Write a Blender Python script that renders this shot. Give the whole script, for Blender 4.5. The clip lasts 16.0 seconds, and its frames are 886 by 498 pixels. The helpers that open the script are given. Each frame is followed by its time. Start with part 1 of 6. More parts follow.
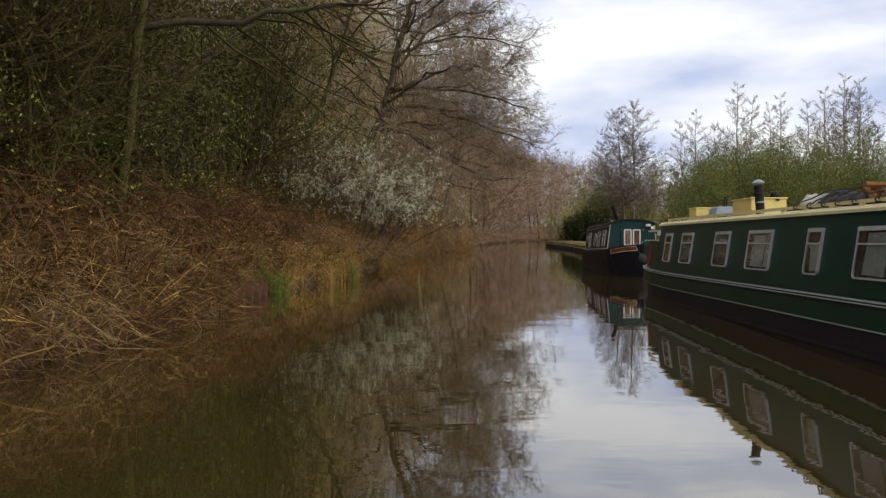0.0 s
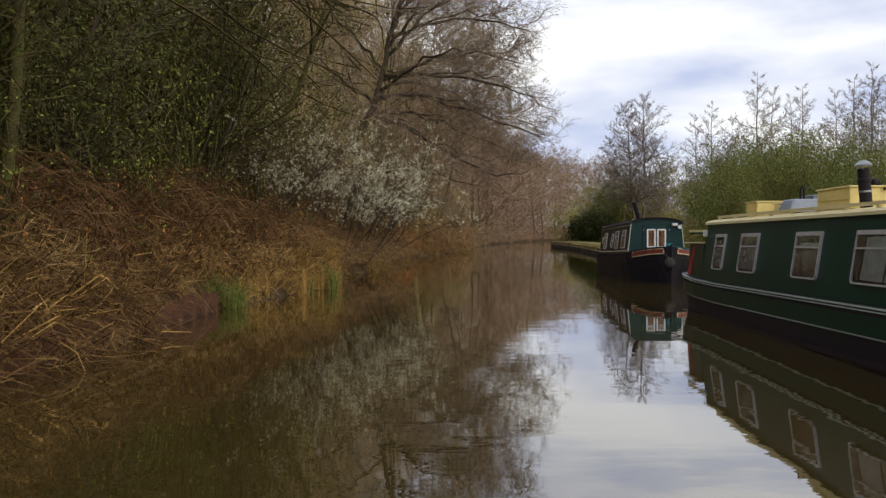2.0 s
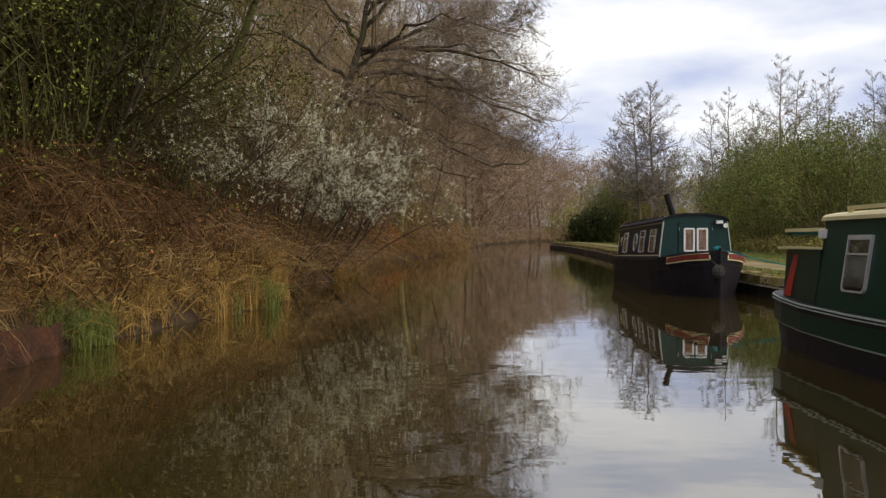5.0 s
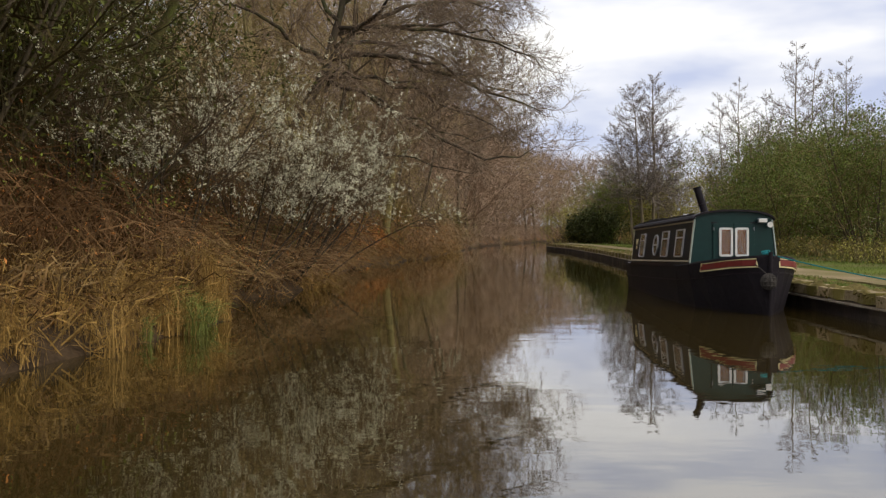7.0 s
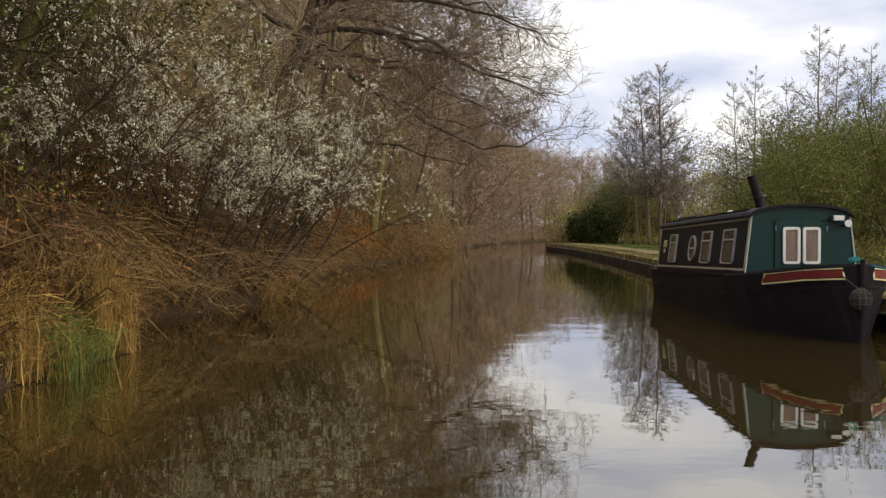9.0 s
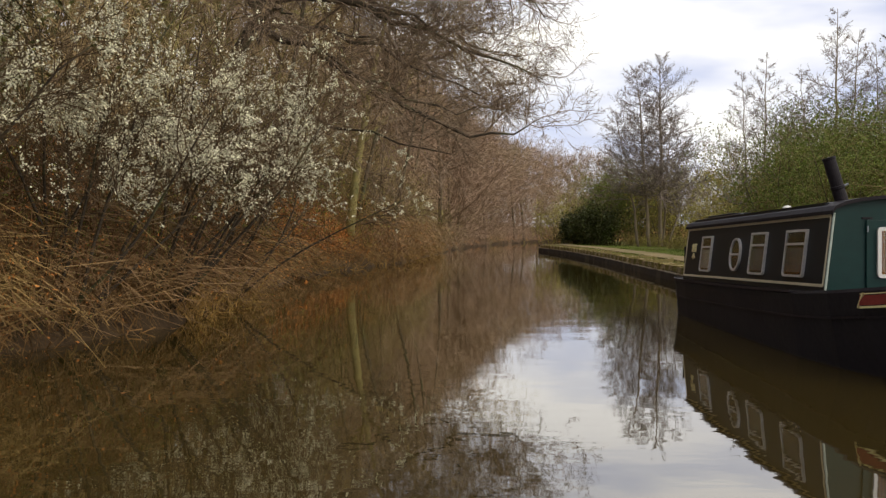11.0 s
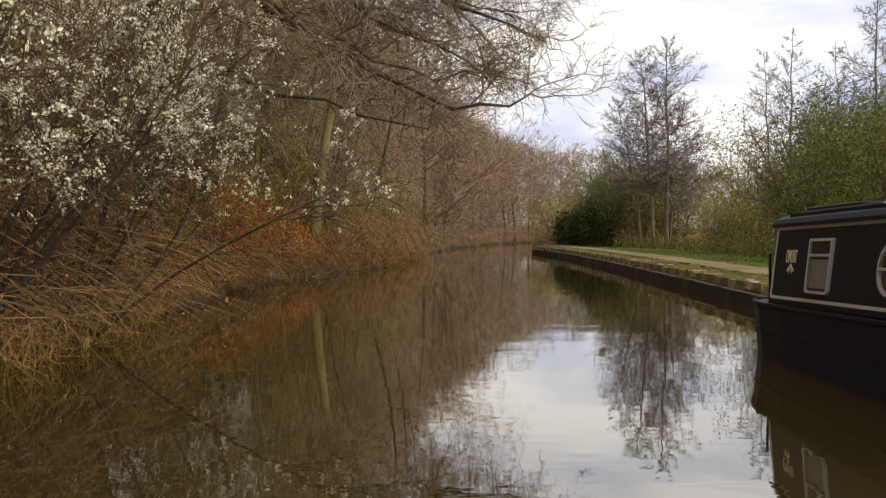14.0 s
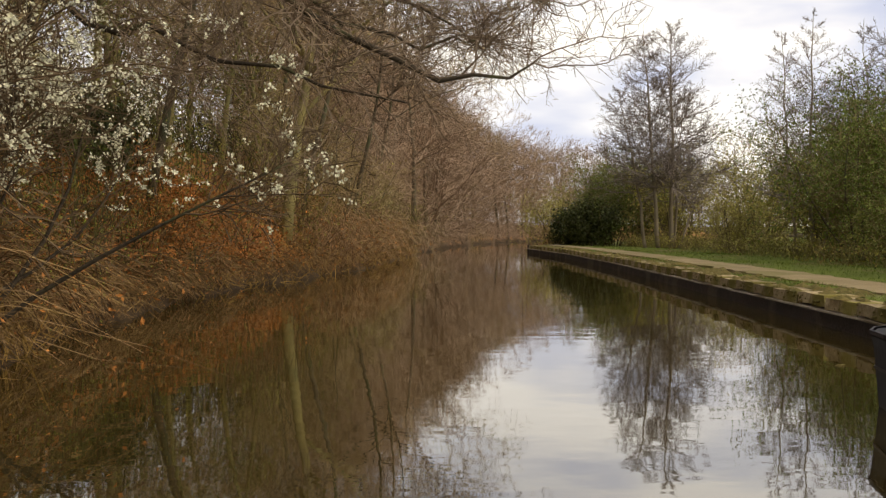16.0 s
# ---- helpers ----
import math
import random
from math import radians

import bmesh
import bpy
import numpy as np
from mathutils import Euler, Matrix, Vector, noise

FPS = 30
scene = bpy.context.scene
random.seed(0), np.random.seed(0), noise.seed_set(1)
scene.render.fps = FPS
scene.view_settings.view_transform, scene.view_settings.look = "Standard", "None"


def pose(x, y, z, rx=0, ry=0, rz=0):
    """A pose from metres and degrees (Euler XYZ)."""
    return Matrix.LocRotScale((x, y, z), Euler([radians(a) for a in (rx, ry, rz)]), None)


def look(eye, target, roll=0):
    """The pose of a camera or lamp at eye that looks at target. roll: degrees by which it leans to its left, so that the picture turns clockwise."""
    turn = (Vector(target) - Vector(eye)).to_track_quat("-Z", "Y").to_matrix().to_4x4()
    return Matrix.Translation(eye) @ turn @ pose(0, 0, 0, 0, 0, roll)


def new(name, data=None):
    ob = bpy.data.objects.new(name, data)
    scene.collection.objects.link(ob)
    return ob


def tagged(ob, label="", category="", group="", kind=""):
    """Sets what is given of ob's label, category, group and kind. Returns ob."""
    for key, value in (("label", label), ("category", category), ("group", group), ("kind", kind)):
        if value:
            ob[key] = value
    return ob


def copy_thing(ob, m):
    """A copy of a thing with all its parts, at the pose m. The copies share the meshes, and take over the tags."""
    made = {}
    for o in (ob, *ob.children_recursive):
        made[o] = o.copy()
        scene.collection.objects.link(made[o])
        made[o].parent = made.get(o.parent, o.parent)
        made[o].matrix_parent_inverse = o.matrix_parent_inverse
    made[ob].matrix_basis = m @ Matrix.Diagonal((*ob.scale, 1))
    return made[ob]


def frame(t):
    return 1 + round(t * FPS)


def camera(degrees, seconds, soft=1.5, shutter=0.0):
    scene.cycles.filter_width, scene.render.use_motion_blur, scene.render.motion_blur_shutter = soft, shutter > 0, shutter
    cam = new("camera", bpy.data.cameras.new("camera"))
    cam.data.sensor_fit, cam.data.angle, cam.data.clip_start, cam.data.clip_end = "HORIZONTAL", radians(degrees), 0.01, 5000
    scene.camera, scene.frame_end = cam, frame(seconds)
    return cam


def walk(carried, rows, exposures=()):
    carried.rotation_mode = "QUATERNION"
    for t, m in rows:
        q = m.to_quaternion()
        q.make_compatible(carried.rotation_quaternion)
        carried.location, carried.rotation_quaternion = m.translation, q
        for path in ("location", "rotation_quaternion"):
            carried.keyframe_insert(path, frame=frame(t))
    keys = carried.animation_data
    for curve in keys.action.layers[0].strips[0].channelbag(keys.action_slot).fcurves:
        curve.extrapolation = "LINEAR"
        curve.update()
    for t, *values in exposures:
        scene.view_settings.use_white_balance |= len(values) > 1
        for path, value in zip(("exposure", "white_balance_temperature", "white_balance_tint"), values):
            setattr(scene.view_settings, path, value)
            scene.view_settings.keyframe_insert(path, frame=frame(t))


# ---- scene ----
cam = camera(53.00, 16.0, soft=1.35)
# seconds, eye x, y, z in metres, yaw to the left, pitch up, roll in degrees
PATH = [
    (0.0, 0.001, -0.000, 1.288, 0.218, -1.177, 0.170),
    (0.5, 0.032, 0.857, 1.288, 0.241, -1.162, 0.144),
    (1.0, 0.064, 1.716, 1.288, 0.299, -1.153, 0.107),
    (1.5, 0.100, 2.573, 1.289, 0.338, -1.153, 0.089),
    (2.0, 0.136, 3.431, 1.290, 0.362, -1.179, 0.141),
    (2.5, 0.172, 4.284, 1.291, 0.318, -1.193, 0.195),
    (3.0, 0.208, 5.136, 1.290, 0.256, -1.216, 0.234),
    (3.5, 0.244, 5.984, 1.286, 0.177, -1.236, 0.324),
    (4.0, 0.280, 6.831, 1.282, 0.145, -1.246, 0.342),
    (6.5, 0.507, 11.005, 1.271, -0.282, -1.089, -0.007),
    (7.0, 0.541, 11.846, 1.272, -0.413, -1.123, 0.107),
    (7.5, 0.573, 12.688, 1.274, -0.492, -1.157, 0.156),
    (8.0, 0.606, 13.526, 1.277, -0.503, -1.146, 0.217),
    (8.5, 0.640, 14.360, 1.280, -0.574, -1.154, 0.258),
    (9.0, 0.679, 15.191, 1.283, -0.694, -1.202, 0.270),
    (11.5, 1.038, 19.361, 1.291, -1.461, -1.175, 0.327),
    (12.0, 1.103, 20.161, 1.287, -1.609, -1.182, 0.331),
    (12.5, 1.167, 20.955, 1.282, -1.710, -1.188, 0.352),
    (13.0, 1.228, 21.743, 1.279, -1.781, -1.169, 0.374),
    (13.5, 1.287, 22.522, 1.276, -1.889, -1.163, 0.380),
    (14.0, 1.344, 23.292, 1.277, -1.961, -1.171, 0.395),
    (14.5, 1.398, 24.054, 1.281, -2.089, -1.211, 0.407),
    (15.0, 1.451, 24.810, 1.286, -2.226, -1.209, 0.392),
    (15.5, 1.503, 25.564, 1.289, -2.329, -1.209, 0.354),
    (16.0, 1.556, 26.316, 1.291, -2.487, -1.265, 0.308),
]


def eye_row(x, y, z, yaw, pitch, roll):
    a, b = radians(yaw), radians(pitch)
    return look((x, y, z), (x - math.sin(a) * math.cos(b), y + math.cos(a) * math.cos(b), z + math.sin(b)), roll)


walk(cam, [(t, eye_row(*row)) for t, *row in PATH], [(0.0, 0.03, 6450, 10), (3.0, 0.06, 6550, 10), (7.0, 0.06, 6700, 10), (12.5, 0.25, 7000, 10), (15.0, 0.26, 7200, 10), (16.0, 0.22, 7400, 10)])

# ---- world, light ----
SUN_TURN, SUN_HIGH = radians(128), radians(36)
world = bpy.data.worlds.new("overcast_sky")
scene.world = world
world.use_nodes = True
wn, wl = world.node_tree.nodes, world.node_tree.links
wn.clear()
w_out = wn.new("ShaderNodeOutputWorld")
w_bg = wn.new("ShaderNodeBackground")
w_sky = wn.new("ShaderNodeTexSky")
w_sky.sky_type, w_sky.sun_disc = "NISHITA", False
w_sky.sun_elevation, w_sky.sun_rotation = SUN_HIGH, SUN_TURN
w_co = wn.new("ShaderNodeTexCoord")
w_map = wn.new("ShaderNodeMapping")
w_map.inputs["Scale"].default_value = (1.0, 1.0, 3.2)
w_noise = wn.new("ShaderNodeTexNoise")
w_noise.inputs["Scale"].default_value, w_noise.inputs["Detail"].default_value = 2.6, 5.0
w_noise.inputs["Roughness"].default_value = 0.48
w_ramp = wn.new("ShaderNodeValToRGB")
w_ramp.color_ramp.elements[0].position, w_ramp.color_ramp.elements[0].color = 0.40, (0.50, 0.56, 0.76, 1)
w_ramp.color_ramp.elements[1].position, w_ramp.color_ramp.elements[1].color = 0.565, (1.0, 1.0, 1.0, 1)
w_mix = wn.new("ShaderNodeMixRGB")
w_mix.inputs[0].default_value = 0.93
w_gain = wn.new("ShaderNodeMixRGB")
w_gain.blend_type = "MULTIPLY"
w_gain.inputs[0].default_value = 1.0
w_gain.inputs[2].default_value = (0.12, 0.12, 0.12, 1)
wl.new(w_co.outputs["Generated"], w_map.inputs[0])
wl.new(w_map.outputs[0], w_noise.inputs["Vector"])
wl.new(w_noise.outputs["Fac"], w_ramp.inputs[0])
wl.new(w_sky.outputs[0], w_gain.inputs[1])
wl.new(w_gain.outputs[0], w_mix.inputs[1])
wl.new(w_ramp.outputs[0], w_mix.inputs[2])
wl.new(w_mix.outputs[0], w_bg.inputs[0])
w_bg.inputs[1].default_value = 1.12
wl.new(w_bg.outputs[0], w_out.inputs[0])
sun = new("sun", bpy.data.lights.new("sun", "SUN"))
sun.data.energy, sun.data.angle, sun.data.color = 1.3, radians(24), (1.0, 0.93, 0.80)
sun.matrix_world = look((0, 0, 30), (30 * math.sin(SUN_TURN) * -1, 30 * math.cos(SUN_TURN) * -1, 30 - 30 * math.tan(SUN_HIGH)))

# ---- materials ----


def mat(name, c1, c2=None, scale=4.0, rough=0.8, metal=0.0, bump=0.0, fine=40.0, c3=None, vary=0.0, island=0.0, stretch=(1, 1, 1), spec=0.5):
    """Two-scale noise colour between c1 and c2, patches of c3, value varied by object and by mesh island."""
    m = bpy.data.materials.new(name)
    m.use_nodes = True
    n, l = m.node_tree.nodes, m.node_tree.links
    b = n["Principled BSDF"]
    b.inputs["Roughness"].default_value, b.inputs["Metallic"].default_value = rough, metal
    b.inputs["Specular IOR Level"].default_value = 0.08 if rough >= 0.8 and not metal else spec
    c2 = c2 or tuple(v * 0.75 for v in c1)
    co = n.new("ShaderNodeTexCoord")
    mp = n.new("ShaderNodeMapping")
    mp.inputs["Scale"].default_value = stretch
    l.new(co.outputs["Object"], mp.inputs[0])
    big, small = n.new("ShaderNodeTexNoise"), n.new("ShaderNodeTexNoise")
    for tex, s in ((big, scale), (small, fine)):
        tex.inputs["Scale"].default_value, tex.inputs["Detail"].default_value = s, 4.0
        l.new(mp.outputs[0], tex.inputs["Vector"])
    add = n.new("ShaderNodeMath")
    add.operation = "ADD"
    l.new(big.outputs["Fac"], add.inputs[0])
    l.new(small.outputs["Fac"], add.inputs[1])
    ramp = n.new("ShaderNodeMapRange")
    ramp.inputs["From Min"].default_value, ramp.inputs["From Max"].default_value = 0.75, 1.25
    l.new(add.outputs[0], ramp.inputs[0])
    mix = n.new("ShaderNodeMixRGB")
    mix.inputs[1].default_value, mix.inputs[2].default_value = (*c1, 1), (*c2, 1)
    l.new(ramp.outputs[0], mix.inputs[0])
    out = mix.outputs[0]
    if c3:
        patch = n.new("ShaderNodeTexNoise")
        patch.inputs["Scale"].default_value, patch.inputs["Detail"].default_value = scale * 0.45, 6.0
        l.new(mp.outputs[0], patch.inputs["Vector"])
        edge = n.new("ShaderNodeMapRange")
        edge.inputs["From Min"].default_value, edge.inputs["From Max"].default_value = 0.52, 0.62
        l.new(patch.outputs["Fac"], edge.inputs[0])
        mix3 = n.new("ShaderNodeMixRGB")
        mix3.inputs[2].default_value = (*c3, 1)
        l.new(edge.outputs[0], mix3.inputs[0])
        l.new(out, mix3.inputs[1])
        out = mix3.outputs[0]
    if vary or island:
        hsv = n.new("ShaderNodeHueSaturation")
        rnd = n.new("ShaderNodeMapRange")
        k = vary or island
        rnd.inputs["To Min"].default_value, rnd.inputs["To Max"].default_value = 1 - k, 1 + k
        src = n.new("ShaderNodeObjectInfo").outputs["Random"] if vary else n.new("ShaderNodeNewGeometry").outputs["Random Per Island"]
        l.new(src, rnd.inputs[0])
        l.new(rnd.outputs[0], hsv.inputs["Value"])
        l.new(out, hsv.inputs["Color"])
        out = hsv.outputs[0]
    l.new(out, b.inputs["Base Color"])
    if bump:
        bp = n.new("ShaderNodeBump")
        bp.inputs["Strength"].default_value, bp.inputs["Distance"].default_value = bump, 0.02
        l.new(add.outputs[0], bp.inputs["Height"])
        l.new(bp.outputs[0], b.inputs["Normal"])
    return m


BARK_MOSS = mat("mossy_bark", (0.12, 0.105, 0.038), (0.06, 0.055, 0.022), 6, 0.95, bump=1.0, fine=30, c3=(0.10, 0.11, 0.03))
BARK = mat("bark", (0.15, 0.115, 0.072), (0.075, 0.06, 0.04), 3, 0.95, bump=0.6, c3=(0.09, 0.095, 0.05))
BARK_DARK = mat("dark_bark", (0.085, 0.066, 0.046), (0.04, 0.032, 0.023), 3, 0.95, bump=0.9, fine=26, c3=(0.075, 0.075, 0.035))
BARK_GREEN = mat("algae_bark", (0.31, 0.26, 0.10), (0.19, 0.155, 0.07), 3, 0.95, bump=0.5, c3=(0.16, 0.155, 0.065))
TWIG = mat("twig", (0.42, 0.305, 0.165), (0.30, 0.22, 0.115), 0.6, 0.9, fine=6, c3=(0.40, 0.35, 0.14))
TWIG_DARK = mat("thorn_twig", (0.155, 0.105, 0.06), (0.085, 0.06, 0.036), 0.6, 0.9, fine=6)
OAK_TWIG = mat("oak_twig", (0.26, 0.19, 0.13), (0.175, 0.128, 0.088), 0.6, 0.9, fine=6)
MUD = mat("bank_mud", (0.085, 0.055, 0.03), (0.04, 0.027, 0.016), 2.0, 0.9, bump=0.8, fine=18)
LEAF_LIME = mat("lime_leaf", (0.25, 0.29, 0.04), (0.16, 0.19, 0.03), 1.0, 0.6, fine=8, island=0.35, spec=0.15)
TWIG_OLIVE = mat("olive_twig", (0.09, 0.07, 0.027), (0.048, 0.038, 0.017), 0.7, 0.9, fine=6, c3=(0.11, 0.11, 0.034))
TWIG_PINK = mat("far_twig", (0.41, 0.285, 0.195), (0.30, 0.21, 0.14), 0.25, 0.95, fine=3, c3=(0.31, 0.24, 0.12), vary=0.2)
TWIG_SPRING = mat("spring_twig", (0.24, 0.185, 0.085), (0.15, 0.12, 0.055), 0.7, 0.9, fine=6, c3=(0.22, 0.21, 0.07))
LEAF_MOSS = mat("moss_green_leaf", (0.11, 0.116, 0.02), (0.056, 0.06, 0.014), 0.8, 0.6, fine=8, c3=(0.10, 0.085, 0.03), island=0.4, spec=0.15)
ALDER_BARK = mat("alder_bark", (0.27, 0.22, 0.15), (0.17, 0.14, 0.10), 2, 0.95, bump=0.4)
ALDER_TWIG = mat("alder_twig", (0.25, 0.205, 0.175), (0.17, 0.14, 0.12), 0.6, 0.9)
BRAMBLE = mat("bramble_stem", (0.29, 0.175, 0.072), (0.15, 0.09, 0.038), 1.2, 0.85, fine=12, c3=(0.32, 0.205, 0.10), island=0.35)
SCRUB = mat("brown_scrub", (0.32, 0.20, 0.105), (0.20, 0.125, 0.065), 0.8, 0.9, fine=8, c3=(0.30, 0.20, 0.08), island=0.3)
# darker than BRAMBLE, used on the nearer bank
BRAMBLE_DARK = mat("dark_bramble_stem", (0.165, 0.09, 0.037), (0.075, 0.041, 0.018), 1.2, 0.85, fine=12, c3=(0.19, 0.11, 0.05), island=0.4)
REED = mat("dead_reed", (0.21, 0.12, 0.046), (0.07, 0.04, 0.017), 1.5, 0.8, fine=15, c3=(0.28, 0.185, 0.08), island=0.6)
STRAW = mat("straw_sedge", (0.43, 0.265, 0.08), (0.18, 0.11, 0.035), 1.5, 0.8, fine=15, island=0.45)
SEDGE = mat("green_sedge", (0.19, 0.215, 0.045), (0.10, 0.115, 0.028), 2, 0.6, fine=15, island=0.35, spec=0.15)
GRASS = mat("grass_blade", (0.16, 0.21, 0.03), (0.09, 0.125, 0.02), 0.7, 0.7, fine=8, c3=(0.22, 0.24, 0.07), island=0.3, spec=0.15)
LEAF_DARK = mat("ivy_leaf", (0.075, 0.085, 0.024), (0.034, 0.042, 0.014), 1.0, 0.55, fine=10, c3=(0.09, 0.115, 0.03), island=0.4, spec=0.15)
LEAF_SPRING = mat("spring_leaf", (0.175, 0.22, 0.038), (0.095, 0.125, 0.026), 0.8, 0.6, fine=8, c3=(0.20, 0.21, 0.05), island=0.4, spec=0.15)
LEAF_OLIVE = mat("olive_leaf", (0.42, 0.37, 0.085), (0.27, 0.245, 0.06), 0.8, 0.6, fine=8, c3=(0.30, 0.21, 0.07), island=0.35, spec=0.15)
LEAF_RUST = mat("dead_leaf", (0.56, 0.225, 0.06), (0.28, 0.115, 0.036), 1.2, 0.85, fine=10, c3=(0.40, 0.19, 0.075), island=0.4)
LEAF_OLIVE_DARK = mat("dull_olive_leaf", (0.30, 0.28, 0.06), (0.17, 0.16, 0.04), 0.8, 0.6, fine=8, c3=(0.16, 0.12, 0.04), island=0.4, spec=0.15)
# brighter copy of LEAF_MOSS: light on the open slope is put into its colour
LEAF_MOSS_LIT = mat("lit_moss_leaf", (0.17, 0.19, 0.035), (0.095, 0.11, 0.024), 0.8, 0.6, fine=8, c3=(0.07, 0.095, 0.025), island=0.4, spec=0.15)
PETAL = mat("white_petal", (0.82, 0.79, 0.60), (0.68, 0.66, 0.47), 3, 0.7, fine=30, island=0.18, spec=0.15)
LITTER = mat("leaf_litter", (0.42, 0.20, 0.065), (0.22, 0.11, 0.042), 1.6, 0.95, bump=1.0, fine=22, c3=(0.33, 0.15, 0.06))
TURF = mat("turf", (0.15, 0.185, 0.033), (0.09, 0.11, 0.022), 0.8, 0.95, bump=0.8, fine=30, c3=(0.15, 0.135, 0.05))
BED = mat("canal_bed", (0.07, 0.05, 0.025), None, 2, 0.9)
GRAVEL = mat("path_gravel", (0.34, 0.26, 0.145), (0.23, 0.175, 0.095), 1.2, 0.95, bump=0.5, fine=60, c3=(0.22, 0.185, 0.08))
STONE = mat("coping_stone", (0.46, 0.36, 0.21), (0.24, 0.175, 0.09), 2.5, 0.9, bump=0.8, fine=24, c3=(0.21, 0.175, 0.05), vary=0.3)
LEDGE = mat("pale_concrete_lip", (0.44, 0.38, 0.29), (0.27, 0.22, 0.16), 2.0, 0.85, bump=0.5, fine=30, c3=(0.18, 0.14, 0.09))
PILING = mat("dark_piling", (0.055, 0.036, 0.026), (0.028, 0.019, 0.015), 3, 0.7, bump=0.6, fine=25, c3=(0.10, 0.075, 0.05))
MOSS = mat("moss", (0.20, 0.15, 0.05), (0.11, 0.095, 0.03), 3, 0.95, bump=0.8, fine=40)
RUST_EARTH = mat("rusty_bank_board", (0.13, 0.058, 0.032), (0.05, 0.028, 0.02), 3, 0.85, bump=0.6, fine=20)
GREEN_PAINT = mat("bottle_green_paint", (0.003, 0.034, 0.022), (0.0025, 0.026, 0.017), 1.5, 0.35, fine=9, spec=0.25)
TEAL_PAINT = mat("dark_teal_paint", (0.006, 0.034, 0.031), (0.005, 0.027, 0.025), 1.5, 0.4, fine=9, spec=0.25)
CHARCOAL = mat("charcoal_paint", (0.011, 0.013, 0.016), (0.008, 0.010, 0.012), 1.5, 0.45, fine=9, spec=0.2)
BLACK = mat("bitumen_black", (0.016, 0.013, 0.016), (0.024, 0.020, 0.023), 2.2, 0.55, fine=18, bump=0.15, spec=0.12)
HULL_MAROON = mat("weathered_hull_black", (0.030, 0.021, 0.026), (0.018, 0.014, 0.017), 2.0, 0.5, fine=16, bump=0.15, spec=0.15)
CREAM = mat("cream_paint", (0.74, 0.64, 0.34), (0.64, 0.54, 0.27), 2.5, 0.55, fine=25)
YELLOW_BOX = mat("buff_paint", (0.72, 0.58, 0.22), (0.62, 0.49, 0.18), 2.5, 0.6, fine=25)
WHITE = mat("white_paint", (0.78, 0.76, 0.72), (0.66, 0.64, 0.60), 3, 0.5, fine=30)
ALU = mat("aluminium_frame", (0.62, 0.61, 0.60), (0.46, 0.45, 0.45), 6, 0.4, metal=0.4, fine=40)
COACH_LINE = mat("pale_coach_line", (0.46, 0.52, 0.46), (0.36, 0.42, 0.36), 5, 0.5, fine=40)
CREAM_LINE = mat("cream_coach_line", (0.60, 0.53, 0.38), (0.5, 0.43, 0.3), 5, 0.5, fine=40)
RED = mat("red_paint", (0.42, 0.028, 0.020), (0.34, 0.022, 0.016), 3, 0.45, fine=30)
DULL_RED = mat("maroon_paint", (0.22, 0.028, 0.022), (0.17, 0.022, 0.018), 3, 0.5, fine=30)
CURTAIN = mat("pale_curtain", (0.44, 0.42, 0.39), (0.32, 0.30, 0.28), 5, 0.9, stretch=(1, 4, 0.4), fine=20)
CURTAIN_WARM = mat("amber_curtain", (0.60, 0.23, 0.07), (0.36, 0.13, 0.045), 6, 0.85, stretch=(4, 1, 0.3), fine=20)
# half as bright as CURTAIN_WARM: the pleats' shade is put into colour
CURTAIN_FOLD_SHADE = mat("amber_curtain_fold_shade", (0.30, 0.10, 0.035), (0.20, 0.07, 0.025), 6, 0.9, stretch=(4, 1, 0.3), fine=20)
NET_GREY = mat("grey_net", (0.16, 0.155, 0.16), (0.10, 0.095, 0.10), 5, 0.9, stretch=(1, 4, 0.4), fine=20)
DRAPE_BROWN = mat("brown_drape", (0.11, 0.06, 0.05), (0.06, 0.035, 0.03), 5, 0.9, stretch=(1, 4, 0.4), fine=20)
# near-black for plates behind the glass that stand for the unlit cabin
UNLIT_IN = mat("unlit_interior", (0.03, 0.026, 0.022), None, 2, 0.9)
STEEL = mat("galvanised_steel", (0.36, 0.38, 0.40), (0.26, 0.28, 0.30), 4, 0.4, metal=0.7, fine=30)
BLUE_GREY = mat("blue_grey_plastic", (0.24, 0.28, 0.34), (0.18, 0.21, 0.26), 4, 0.5, fine=25)
TARP = mat("black_tarpaulin", (0.016, 0.015, 0.015), (0.035, 0.033, 0.03), 4, 0.7, fine=25, bump=0.3, spec=0.12)
PALE_TARP = mat("beige_tarpaulin", (0.46, 0.42, 0.34), (0.32, 0.29, 0.23), 4, 0.6, fine=25)
WOOD = mat("weathered_firewood", (0.33, 0.16, 0.065), (0.20, 0.10, 0.045), 3, 0.85, fine=25, island=0.4)
ROPE_TEAL = mat("teal_rope", (0.03, 0.24, 0.25), (0.02, 0.17, 0.18), 10, 0.8, fine=80)
ROPE_DARK = mat("fender_rope", (0.05, 0.045, 0.04), (0.09, 0.08, 0.07), 20, 0.9, fine=90, bump=0.6)


def glass_mat():
    m = bpy.data.materials.new("window_glass")
    m.use_nodes = True
    b = m.node_tree.nodes["Principled BSDF"]
    b.inputs["Base Color"].default_value = (0.9, 0.95, 0.95, 1)
    b.inputs["Roughness"].default_value, b.inputs["IOR"].default_value, b.inputs["Transmission Weight"].default_value = 0.02, 1.45, 1.0
    return m


GLASS = glass_mat()


